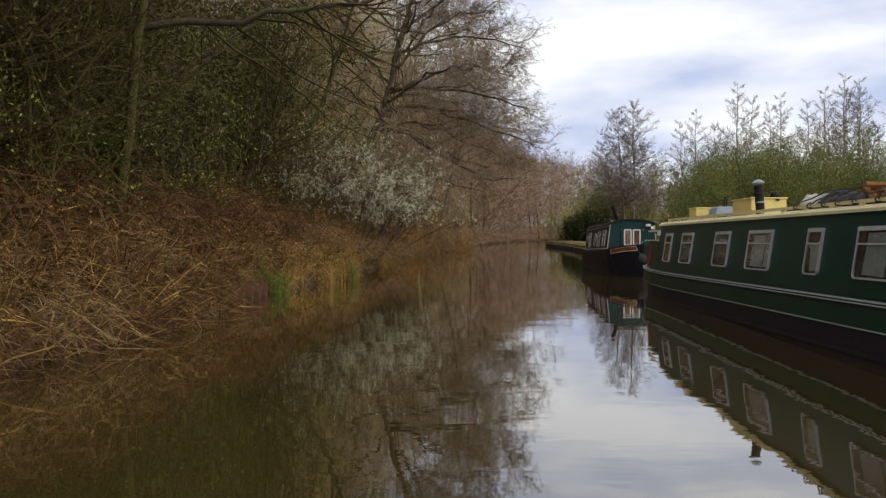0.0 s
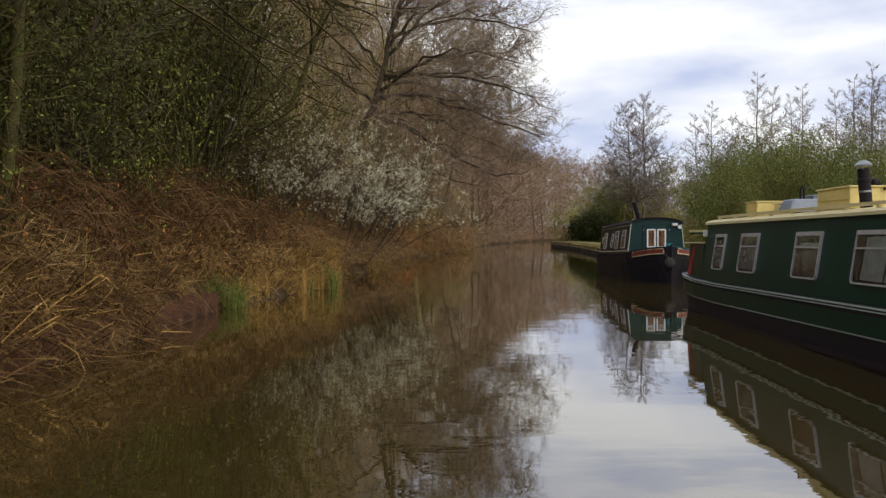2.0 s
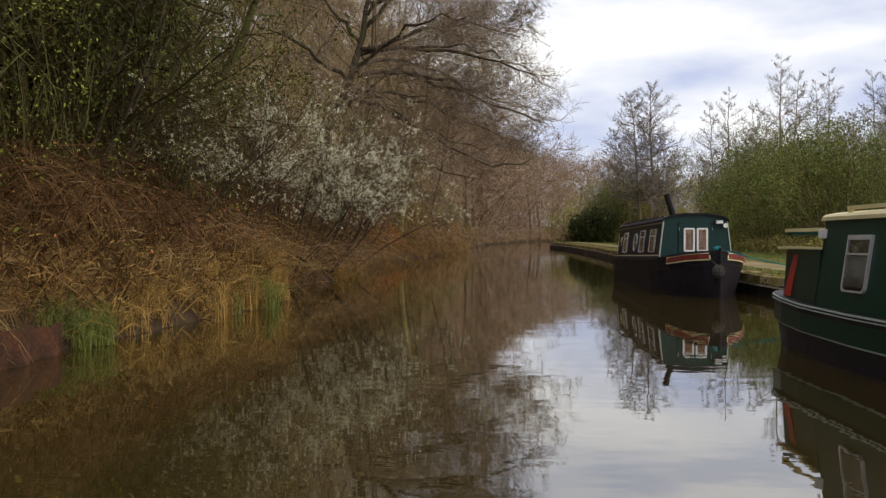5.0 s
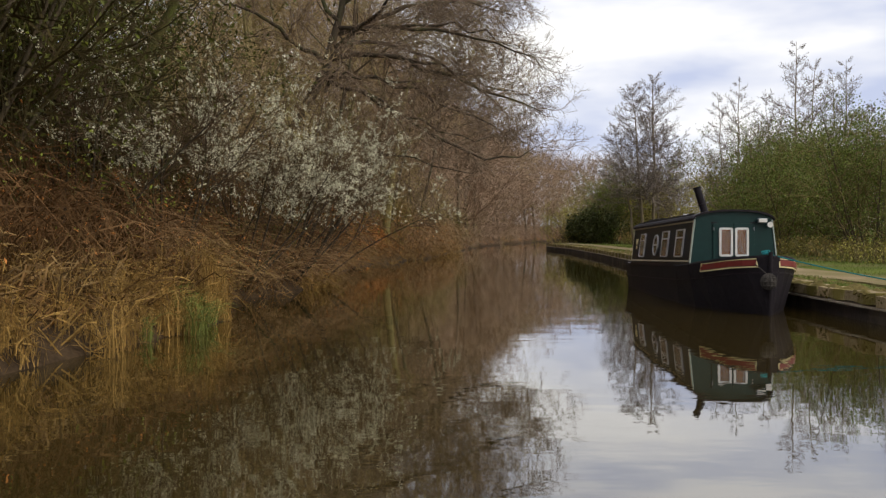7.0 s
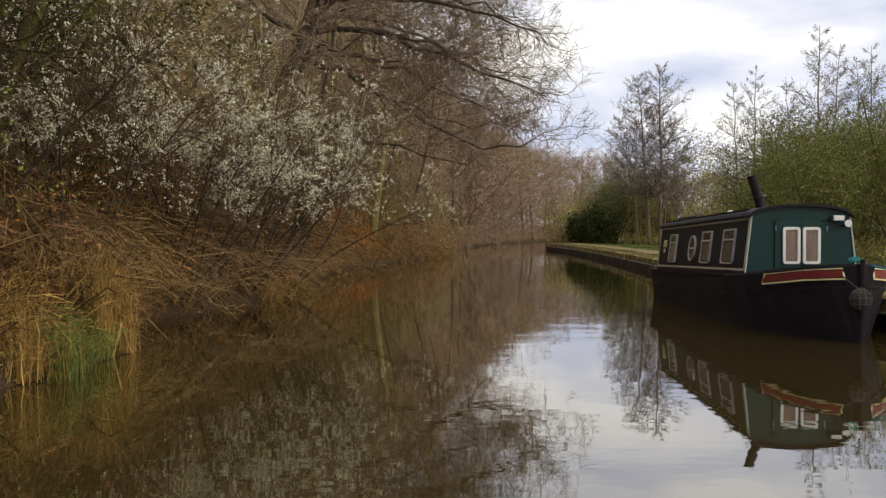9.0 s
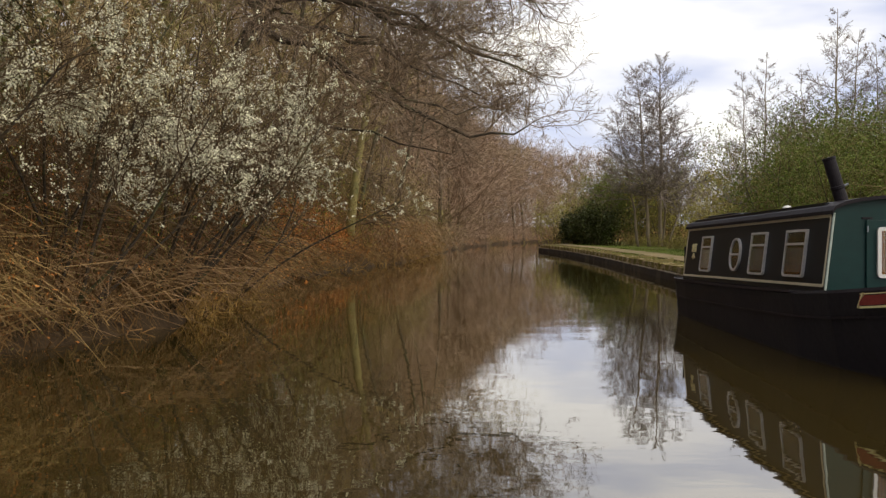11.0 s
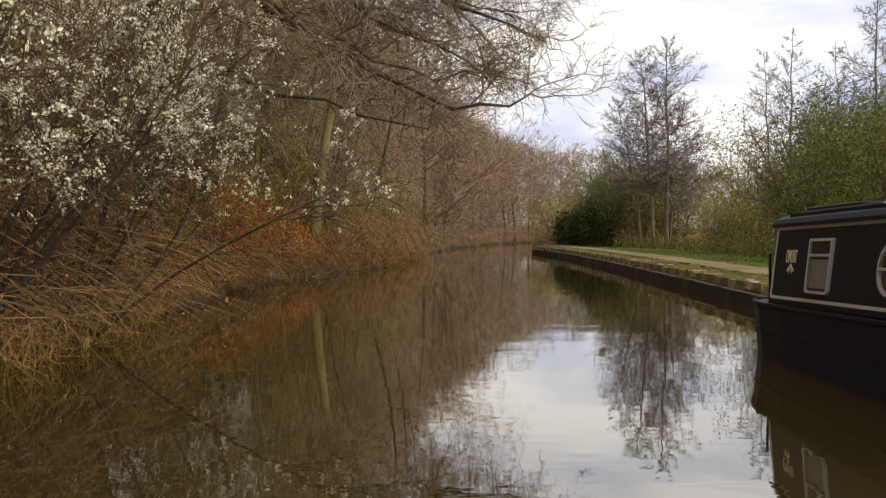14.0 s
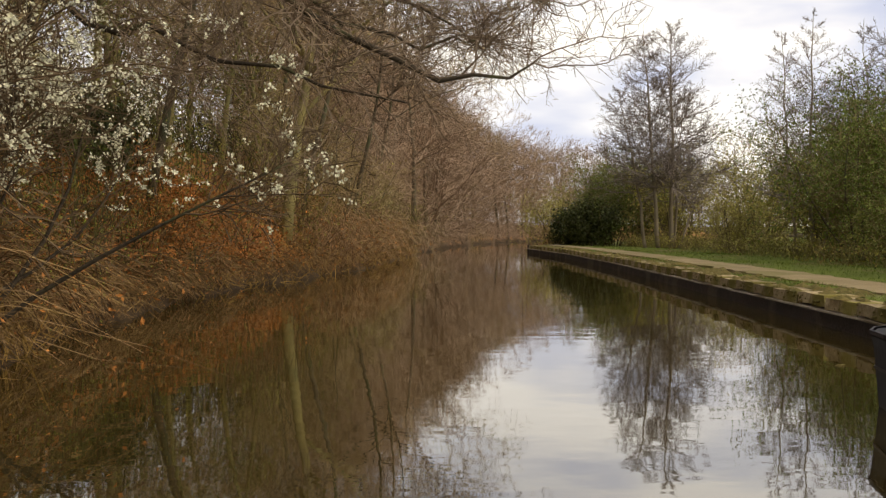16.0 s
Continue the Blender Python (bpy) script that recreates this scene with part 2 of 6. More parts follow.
def water_mat():
    m = bpy.data.materials.new("canal_water")
    m.use_nodes = True
    n, l = m.node_tree.nodes, m.node_tree.links
    b = n["Principled BSDF"]
    b.inputs["Roughness"].default_value, b.inputs["IOR"].default_value = 0.018, 2.45
    co = n.new("ShaderNodeTexCoord")
    murk = n.new("ShaderNodeTexNoise")
    murk.inputs["Scale"].default_value, murk.inputs["Detail"].default_value = 0.35, 3.0
    l.new(co.outputs["Object"], murk.inputs["Vector"])
    mix = n.new("ShaderNodeMixRGB")
    mix.inputs[1].default_value, mix.inputs[2].default_value = (0.050, 0.034, 0.008, 1), (0.038, 0.026, 0.007, 1)
    l.new(murk.outputs["Fac"], mix.inputs[0])
    l.new(mix.outputs[0], b.inputs["Base Color"])
    prev = None
    for scale, stretch, strength, dist in ((1.1, (0.7, 1.2, 1), 0.06, 0.05), (5.0, (0.7, 1.3, 1), 0.03, 0.02), (0.25, (1, 1, 1), 0.05, 0.12)):
        mp = n.new("ShaderNodeMapping")
        mp.inputs["Scale"].default_value = stretch
        tex = n.new("ShaderNodeTexNoise")
        tex.inputs["Scale"].default_value, tex.inputs["Detail"].default_value = scale, 2.0
        bp = n.new("ShaderNodeBump")
        bp.inputs["Strength"].default_value, bp.inputs["Distance"].default_value = strength, dist
        l.new(co.outputs["Object"], mp.inputs[0])
        l.new(mp.outputs[0], tex.inputs["Vector"])
        l.new(tex.outputs["Fac"], bp.inputs["Height"])
        if prev:
            l.new(prev.outputs[0], bp.inputs["Normal"])
        prev = bp
    l.new(prev.outputs[0], b.inputs["Normal"])
    l.new(prev.outputs[0], b.inputs["Coat Normal"])
    b.inputs["Coat Weight"].default_value, b.inputs["Coat IOR"].default_value, b.inputs["Coat Roughness"].default_value = 0.40, 1.6, 0.018
    return m


WATER = water_mat()

# ---- mesh helpers ----
rng = np.random.default_rng(7)


def mesh_object(name, verts, faces, material, parent=None, label="", smooth=False):
    me = bpy.data.meshes.new(name)
    me.from_pydata([tuple(v) for v in verts] if not isinstance(verts, np.ndarray) else verts.tolist(), [], faces if not isinstance(faces, np.ndarray) else faces.tolist())
    for m in material if isinstance(material, (list, tuple)) else [material]:
        me.materials.append(m)
    if smooth:
        me.polygons.foreach_set("use_smooth", [True] * len(me.polygons))
    ob = new(name, me)
    ob.parent = parent
    if label:
        tagged(ob, label)
    return ob


def part(name, bm, material, parent, label="", bevel=0.0):
    if bevel:
        bmesh.ops.bevel(bm, geom=bm.edges[:], offset=bevel, segments=2, affect="EDGES", profile=0.5)
    bmesh.ops.recalc_face_normals(bm, faces=bm.faces)
    me = bpy.data.meshes.new(name)
    bm.to_mesh(me)
    bm.free()
    me.materials.append(material)
    ob = new(name, me)
    ob.parent = parent
    if label:
        tagged(ob, label)
    return ob


def thing(name, m, label, category, group="", kind=""):
    ob = new(name)
    ob.matrix_world = m
    ob.empty_display_size = 0.2
    return tagged(ob, label, category, group, kind)


def box(bm, x0, x1, y0, y1, z0, z1):
    v = [bm.verts.new(p) for p in ((x0, y0, z0), (x1, y0, z0), (x1, y1, z0), (x0, y1, z0), (x0, y0, z1), (x1, y0, z1), (x1, y1, z1), (x0, y1, z1))]
    for f in ((3, 2, 1, 0), (4, 5, 6, 7), (0, 1, 5, 4), (1, 2, 6, 5), (2, 3, 7, 6), (3, 0, 4, 7)):
        bm.faces.new([v[i] for i in f])


def box_bm(*a):
    bm = bmesh.new()
    box(bm, *a)
    return bm


def tube(bm, pts, radius, sides=8, caps=True):
    """A round bar along pts; radius a number or one a point."""
    pts = [Vector(p) for p in pts]
    radii = radius if isinstance(radius, (list, tuple)) else [radius] * len(pts)
    rings = []
    for i, p in enumerate(pts):
        d = (pts[min(i + 1, len(pts) - 1)] - pts[max(i - 1, 0)]).normalized()
        a = d.orthogonal().normalized() if i == 0 else (a - d * a.dot(d)).normalized()
        b = d.cross(a)
        rings.append([bm.verts.new(p + (a * math.cos(k * 2 * math.pi / sides) + b * math.sin(k * 2 * math.pi / sides)) * radii[i]) for k in range(sides)])
    for r, s in zip(rings, rings[1:]):
        for k in range(sides):
            bm.faces.new((r[k], r[(k + 1) % sides], s[(k + 1) % sides], s[k]))
    if caps:
        bm.faces.new(rings[0][::-1])
        bm.faces.new(rings[-1])


def tube_bm(*a, **k):
    bm = bmesh.new()
    tube(bm, *a, **k)
    return bm


def lathe_bm(profile, sides=20):
    """Turned about z from (radius, z) pairs."""
    bm = bmesh.new()
    rings = [[bm.verts.new((r * math.cos(2 * math.pi * k / sides), r * math.sin(2 * math.pi * k / sides), z)) for k in range(sides)] for r, z in profile]
    for a, b in zip(rings, rings[1:]):
        for k in range(sides):
            bm.faces.new((a[k], a[(k + 1) % sides], b[(k + 1) % sides], b[k]))
    bm.faces.new(rings[0][::-1])
    bm.faces.new(rings[-1])
    return bm


def prisms(p0, p1, r0, r1, sides=3):
    """Tapered straight twigs as arrays of verts and quads, all in one."""
    p0, p1 = np.asarray(p0, float), np.asarray(p1, float)
    d = p1 - p0
    d /= np.linalg.norm(d, axis=1, keepdims=True) + 1e-9
    ref = np.where(np.abs(d[:, 2:3]) < 0.9, np.array([[0, 0, 1.0]]), np.array([[1.0, 0, 0]]))
    a = np.cross(d, ref)
    a /= np.linalg.norm(a, axis=1, keepdims=True) + 1e-9
    b = np.cross(d, a)
    ang = np.arange(sides) * 2 * np.pi / sides
    ring = a[:, None] * np.cos(ang)[None, :, None] + b[:, None] * np.sin(ang)[None, :, None]
    lo = p0[:, None] + ring * np.asarray(r0)[:, None, None]
    hi = p1[:, None] + ring * np.asarray(r1)[:, None, None]
    verts = np.concatenate([lo, hi], 1).reshape(-1, 3)
    k = np.arange(sides)
    quad = np.stack([k, (k + 1) % sides, (k + 1) % sides + sides, k + sides], 1)
    faces = (np.arange(len(p0))[:, None, None] * 2 * sides + quad[None]).reshape(-1, 4)
    return verts, faces


def ribbons(p0, p1, r0, r1):
    """Fine twigs as narrow tapered strips."""
    p0, p1 = np.asarray(p0, float), np.asarray(p1, float)
    side = np.cross(p1 - p0, rng.normal(size=p0.shape))
    side /= np.linalg.norm(side, axis=1, keepdims=True) + 1e-9
    a, b = side * np.asarray(r0)[:, None] * 1.3, side * np.asarray(r1)[:, None] * 1.3
    verts = np.stack([p0 - a, p0 + a, p1 + b, p1 - b], 1).reshape(-1, 3)
    return verts, np.arange(len(p0) * 4).reshape(-1, 4)


def blades(base, tip, sag, width, seg=3):
    """Curved tapering ribbons: base and tip points, sag of the middle upward, width at the base."""
    n = len(base)
    t = np.linspace(0, 1, seg + 1)
    mid = base[:, None] * (1 - t)[None, :, None] + tip[:, None] * t[None, :, None]
    mid[:, :, 2] += sag[:, None] * (4 * t * (1 - t))[None]
    side = np.cross(tip - base, rng.normal(size=(n, 3)))
    side /= np.linalg.norm(side, axis=1, keepdims=True) + 1e-9
    w = width[:, None] * (1 - 0.85 * t)[None]
    left, right = mid - side[:, None] * w[..., None] / 2, mid + side[:, None] * w[..., None] / 2
    verts = np.stack([left, right], 2).reshape(-1, 3)
    k = np.arange(seg) * 2
    quad = np.stack([k, k + 1, k + 3, k + 2], 1)
    faces = (np.arange(n)[:, None, None] * 2 * (seg + 1) + quad[None]).reshape(-1, 4)
    return verts, faces


def leaves(at, size):
    """A small folded leaf (two triangles) at each place, turned at random."""
    n = len(at)
    u = rng.normal(size=(n, 3))
    u /= np.linalg.norm(u, axis=1, keepdims=True)
    v = np.cross(u, rng.normal(size=(n, 3)))
    v /= np.linalg.norm(v, axis=1, keepdims=True) + 1e-9
    w = np.cross(u, v)
    s = size[:, None]
    verts = np.stack([at - u * s, at + v * s * 0.5 + w * s * 0.15, at + u * s, at - v * s * 0.5 + w * s * 0.15], 1).reshape(-1, 3)
    i = np.arange(n)[:, None] * 4
    return verts, np.concatenate([i + [[0, 1, 2]], i + [[0, 2, 3]]], 0)


def flowers(at, size):
    """Five-petalled cupped stars at each place."""
    n = len(at)
    u = rng.normal(size=(n, 3))
    u /= np.linalg.norm(u, axis=1, keepdims=True)
    v = np.cross(u, rng.normal(size=(n, 3)))
    v /= np.linalg.norm(v, axis=1, keepdims=True) + 1e-9
    w = np.cross(u, v)
    ang = np.arange(5) * 2 * np.pi / 5
    ring = at[:, None] + (u[:, None] * np.cos(ang)[None, :, None] + v[:, None] * np.sin(ang)[None, :, None] + w[:, None] * 0.35) * size[:, None, None]
    verts = np.concatenate([at[:, None], ring], 1).reshape(-1, 3)
    k = np.arange(5)
    tri = np.stack([k * 0, k + 1, (k + 1) % 5 + 1], 1)
    return verts, (np.arange(n)[:, None, None] * 6 + tri[None]).reshape(-1, 3)


def joined(parts):
    vs, fs, off = [], [], 0
    for v, f in parts:
        vs.append(v)
        fs.extend((f + off).tolist())
        off += len(v)
    return np.concatenate(vs), fs


class Growth:
    """Limbs of a growing plant, by level; thin=True draws a level as strips."""

    def __init__(self, seed):
        self.r = random.Random(seed)
        self.line = {}

    def sprout(self, p, q, d, at_t, r0, radius, length, level, spec):
        r, s = self.r, spec[level]
        tilt = radians(r.gauss(s.get("angle", 50), 12))
        around = d.orthogonal().normalized()
        around.rotate(Matrix.Rotation(r.uniform(0, 2 * math.pi), 3, d))
        nd = d * math.cos(tilt) + around * math.sin(tilt) + Vector(s.get("pull", (0, 0, 0)))
        size = length * s.get("ratio", 0.5) * (1 - s.get("taper", 0.5) * at_t) * r.uniform(0.7, 1.25)
        self.limb(p, nd, size, max(min(r0 * 0.62, radius * s.get("thin", 0.5)), s.get("least", 0.0)), level + 1, spec)

    def limb(self, p, d, length, radius, level, spec):
        r, s = self.r, spec[level]
        pts, p, d = [Vector(p)], Vector(p), Vector(d).normalized()
        for i in range(s["steps"]):
            w = s["wander"]
            d = (d + Vector((r.gauss(0, w), r.gauss(0, w), r.gauss(0, w) + s.get("rise", 0.0)))).normalized()
            p = p + d * (length / s["steps"])
            pts.append(p)
        self.along(pts, radius, level, spec, length)

    def along(self, pts, radius, level, spec, length=None):
        """A limb through given points, with its side shoots."""
        r, s = self.r, spec[level]
        pts = [Vector(p) for p in pts]
        n = len(pts) - 1
        length = length or sum((b - a).length for a, b in zip(pts, pts[1:]))
        end = s.get("end", 0.25)
        radii = [radius * (1 - (1 - end) * i / n) for i in range(n + 1)]
        self.line.setdefault(level, []).append((pts, radii))
        if level + 1 < len(spec):
            for _ in range(s.get("kids", 0)):
                t = r.uniform(s.get("low", 0.25), 1.0)
                i = min(int(t * n), n - 1)
                d = (pts[i + 1] - pts[i]).normalized()
                self.sprout(pts[i].lerp(pts[i + 1], t * n - i), None, d, t, radii[i], radius, length, level, spec)

    def segments(self, levels):
        p0, p1, r0, r1 = [], [], [], []
        for lv in levels:
            for pts, radii in self.line.get(lv, ()):
                for i in range(len(pts) - 1):
                    p0.append(pts[i][:])
                    p1.append(pts[i + 1][:])
                    r0.append(radii[i])
                    r1.append(radii[i + 1])
        return np.array(p0), np.array(p1), np.array(r0), np.array(r1)

    def crown(self, solid, fine):
        parts = []
        for levels, make in ((solid, prisms), (fine, ribbons)):
            seg = self.segments(levels)
            if len(seg[0]):
                parts.append(make(*seg))
        return joined(parts)

    def tips(self, level):
        return np.array([p[:] for pts, _ in self.line.get(level, ()) for p in pts[1:]]).reshape(-1, 3)


def limb_part(name, pts, radii, material, parent, sides):
    bm = tube_bm(pts, radii, sides)
    ob = part(name, bm, material, parent)
    ob.data.polygons.foreach_set("use_smooth", [True] * len(ob.data.polygons))
    return ob


def tree(name, m, seed, base_r, height, spec, bark, twig, label, split=1, lean=(0, 0, 1), leaf=None, stems=None, grow=None, sides=7, limb_bark=None):
    """A tree with a trunk, limbs and a crown of twigs; leaf = (material, a twig, spread, size)."""
    g = Growth(seed)
    for off, h, dr in [((0, 0), height, lean)] if stems is None else stems:
        g.limb((off[0], off[1], -0.3), dr, h, base_r * h / height, 0, spec)
    if grow:
        grow(g, spec)
    ob = thing(name, m, label, "tree")
    last = len(spec) - 1
    for pts, radii in g.line[0]:
        limb_part("trunk" if len(g.line[0]) < 7 else "stem", pts, radii, bark, ob, sides)
    if split:
        for pts, radii in g.line.get(1, ()):
            limb_part("limb", pts, radii, limb_bark or bark, ob, 5)
    v, f = g.crown([lv for lv in range(1 + (split > 0), last - 1)], [last - 1, last])
    mesh_object("crown", v, f, twig, ob)
    if leaf:
        lm, count, spread, size = leaf
        tips = np.concatenate([g.tips(last), g.tips(last - 1), g.tips(last - 2)])
        at = tips[rng.integers(0, len(tips), int(len(tips) * count))]
        at = at + rng.normal(size=at.shape) * spread
        v, f = leaves(at, rng.uniform(0.6, 1.3, len(at)) * size)
        mesh_object("foliage", v, f, lm, ob)
    return ob


def curve_x(table):
    ys, xs = np.array(table, float).T
    return lambda y: np.interp(y, ys, xs)

# ---- ground, water, towpath ----
LEFT = [(-40, -4.6), (0, -4.2), (8.6, -4.02), (10, -3.85), (12.7, -3.7), (18, -3.6), (21, -3.05), (23, -2.6), (24.6, -2.45), (25.6, -3.2), (27.5, -3.3),
        (29.8, -2.55), (33, -2.15), (37, -2.5), (41, -2.45), (45.7, -2.05), (50, -0.9), (55.6, 0.4), (62, 0.9), (85, 3.9), (102, 7.4), (122, 14.0), (135, 21), (170, 60), (260, 180)]
RIGHT = [(-40, 6.35), (15, 6.4), (27, 6.65), (36, 7.05), (42, 7.5), (54.5, 8.35), (66.5, 8.8), (76, 8.55), (77, 8.6), (78.5, 10.0), (90, 14.5), (105, 21.0), (120, 31), (135, 46), (170, 90), (260, 220)]
left_x, right_x = curve_x(LEFT), curve_x(RIGHT)
TOW = 0.40


def ground_z(x, y):
    """Height of the ground: wooded slope on one side, canal bed, flat towpath meadow on the other."""
    x, y = np.asarray(x, float), np.asarray(y, float)
    d, e = left_x(y) - x, x - right_x(y)
    d = d + np.interp(y, [24, 28], [0, 1]) * (0.10 * np.sin(1.3 * y) + 0.07 * np.sin(2.9 * y + 1.0))
    wave = 0.14 * np.sin(1.3 * x + 0.7 * y) + 0.12 * np.sin(0.6 * x - 1.1 * y + 1.0) + 0.08 * np.sin(2.9 * y + 1.7 * x)
    steep = np.interp(y, [0, 22, 34, 42, 60, 90, 130], [0.42, 0.45, 0.62, 0.80, 0.62, 0.40, 0.25])
    hill = 0.36 + steep * np.clip(d - 0.4, 0, 4.6) + np.interp(y, [60, 90, 130], [0.34, 0.12, 0.03]) * np.clip(d - 5, 0, 18) + wave * np.clip(d / 1.5, 0, 1)
    hill = np.where(d < 0.4, 0.9 * d + 0.04 * wave, hill)
    meadow = TOW + 0.03 * np.sin(0.8 * x + 0.5 * y) + np.clip((e - 9) * 0.05, 0, 1.5)
    return np.where(d > -1.0, hill, np.where(e > 0.3, meadow, -1.0))


def ground():
    xs = np.unique(np.round(np.concatenate([np.linspace(-700, -60, 9), np.linspace(-60, -14, 24), np.linspace(-14, -8, 21), np.linspace(-8, 1, 61), np.linspace(1, 6, 11), np.linspace(6, 16, 34), np.linspace(16, 60, 36), np.linspace(60, 700, 9)]), 3))
    ys = np.unique(np.round(np.concatenate([np.linspace(-400, -40, 5), np.linspace(-40, 0, 21), np.linspace(0, 64, 129), np.linspace(64, 140, 60), np.linspace(140, 900, 20)]), 3))
    gx, gy = np.meshgrid(xs, ys)
    gz = ground_z(gx, gy)
    verts = np.stack([gx, gy, gz], -1).reshape(-1, 3)
    w = len(xs)
    i = (np.arange(len(ys) - 1)[:, None] * w + np.arange(w - 1)[None]).ravel()
    faces = np.stack([i, i + 1, i + w + 1, i + w], 1)
    ob = mesh_object("ground", verts, faces, [LITTER, TURF, BED, MUD], smooth=True)
    c = verts[faces].mean(1)
    off = left_x(c[:, 1]) - c[:, 0]
    idx = np.where(off > 0.5, 0, np.where(off > -0.8, 3, np.where(c[:, 0] > right_x(c[:, 1]) - 0.1, 1, 2)))
    ob.data.polygons.foreach_set("material_index", idx.astype(np.int32))
    tagged(ob, "leaf-strewn wooded bank, canal bed and mown towpath grass", "ground", kind="structure")


ground()


def strip(name, a, b, z, y0, y1, material, label, category, rough=0.0, step=0.5):
    """A ribbon beside the canal edge, a to b metres from it, thick enough to bed into the ground."""
    ys = np.arange(y0, y1 + 0.01, step)
    ex = right_x(ys)
    ra, rb = rng.normal(size=len(ys)) * rough, rng.normal(size=len(ys)) * rough
    cols = [np.stack([ex + a + ra, ys, 0 * ys + z - 0.2], 1), np.stack([ex + a + ra, ys, 0 * ys + z], 1), np.stack([ex + (a + b) / 2, ys, 0 * ys + z + 0.012], 1),
            np.stack([ex + b + rb, ys, 0 * ys + z], 1), np.stack([ex + b + rb, ys, 0 * ys + z - 0.2], 1)]
    verts = np.stack(cols, 1).reshape(-1, 3)
    i = (np.arange(len(ys) - 1)[:, None] * 5 + np.arange(4)[None]).ravel()
    ob = mesh_object(name, verts, np.stack([i, i + 1, i + 6, i + 5], 1), material, smooth=False)
    return tagged(ob, label, category, kind="structure")


def water():
    ys = np.unique(np.concatenate([np.linspace(-40, 0, 9), np.linspace(0, 90, 91), np.linspace(90, 260, 60)]))
    lx, rx = left_x(ys) - 0.6, right_x(ys) + 0.35
    cols = [np.stack([lx + (rx - lx) * k / 6, ys, 0 * ys], 1) for k in range(7)]
    verts = np.stack(cols, 1).reshape(-1, 3)
    i = (np.arange(len(ys) - 1)[:, None] * 7 + np.arange(6)[None]).ravel()
    ob = mesh_object("water", verts, np.stack([i, i + 1, i + 8, i + 7], 1), WATER, smooth=True)
    tagged(ob, "still murky brown canal water reflecting sky and trees", "water", kind="structure")


water()
strip("towpath", 0.95, 2.1, TOW + 0.045, -20, 76, GRAVEL, "pale worn gravel towpath beside the canal", "path", 0.07)
# the bank wall under the coping stones
ys_wall = np.arange(-20, 77.01, 0.5)
wall_v, wall_f = [], []
for y in ys_wall:
    x = float(right_x(y))
    wall_v += [(x + 0.06, y, -0.9), (x + 0.06, y, 0.27), (x + 0.4, y, 0.27), (x + 0.4, y, -0.9)]
for k in range(len(ys_wall) - 1):
    for j in range(3):
        wall_f.append((4 * k + j, 4 * k + j + 1, 4 * k + j + 5, 4 * k + j + 4))
wall_f.append(tuple(4 * (len(ys_wall) - 1) + j for j in range(4)))
bank_wall = tagged(mesh_object("bank_wall", wall_v, wall_f, PILING), "dark damp canal bank wall below the towpath edge", "wall", kind="structure")


def ledge():
    """The narrow concrete lip that runs along the wall under the coping stones."""
    ys = np.arange(-20, 77.01, 0.5)
    ex = right_x(ys)
    wob = rng.normal(size=(2, len(ys))) * 0.0025
    prof = [(0.10, 0.205), (-0.03, 0.205), (-0.03, 0.23), (0.10, 0.25)]
    verts = np.stack([np.stack([ex + a + wob[0], ys, 0 * ys + z + wob[1]], 1) for a, z in prof], 1).reshape(-1, 3)
    i = (np.arange(len(ys) - 1)[:, None] * 4 + np.arange(3)[None]).ravel()
    tagged(mesh_object("ledge", verts, np.stack([i, i + 1, i + 5, i + 4], 1), LEDGE), "narrow pale concrete lip along the canal wall", "ledge", kind="structure")


ledge()


def end_wall():
    """Where the towpath edge turns away from the canal."""
    bm = bmesh.new()
    x, y = float(right_x(77)), 77.0
    pts = [(x, y), (x + 1.5, y + 1.6), (x + 6.0, y + 13.0), (x + 12.4, y + 28)]
    for (ax, ay), (bx, by) in zip(pts, pts[1:]):
        d = Vector((by - ay, ax - bx, 0)).normalized() * 0.4
        lo = [bm.verts.new((px, py, z)) for z in (-0.9, 0.42) for px, py in ((ax, ay), (bx, by), (bx + d.x, by + d.y), (ax + d.x, ay + d.y))]
        for f in ((0, 1, 5, 4), (4, 5, 6, 7), (2, 3, 7, 6), (1, 2, 6, 5), (3, 0, 4, 7)):
            bm.faces.new([lo[i] for i in f])
    ob = part("end_wall", bm, PILING, None)
    tagged(ob, "dark bank wall where the towpath edge turns away", "wall", kind="structure")


end_wall()


def steel_piling():
    ob = thing("steel_piling", Matrix(), "rust-red corrugated steel piling along the wooded bank", "piling", kind="structure")
    bm = bmesh.new()
    prof = [(0.0, -0.30), (0.0, -0.16), (0.07, -0.08), (0.07, 0.08), (0.0, 0.16), (0.0, 0.30)]
    for (x0, y0), (x1, y1) in zip(prof, prof[1:]):
        v = [bm.verts.new(p) for p in ((x0, y0, -0.6), (x1, y1, -0.6), (x1, y1, 0.34), (x0, y0, 0.34), (x0 - 0.02, y0, 0.34), (x1 - 0.02, y1, 0.34))]
        bm.faces.new(v[:4])
        bm.faces.new((v[3], v[2], v[5], v[4]))
    bmesh.ops.remove_doubles(bm, verts=bm.verts, dist=1e-4)
    first = part("pile", bm, RUST_EARTH, ob)
    me = first.data
    y, k = -6.0, 0
    while y < 17.6:
        o = first if k == 0 else new("pile", me)
        o.parent = ob
        turn = math.degrees(math.atan2(float(left_x(y - 0.3) - left_x(y + 0.3)), 0.6))
        o.matrix_world = pose(float(left_x(y)) + 0.02, y, 0.03 * math.sin(k * 1.9), 0, 1.5 * math.sin(k * 0.7), turn)
        y, k = y + 0.6, k + 1


steel_piling()

# ---- narrowboats ----


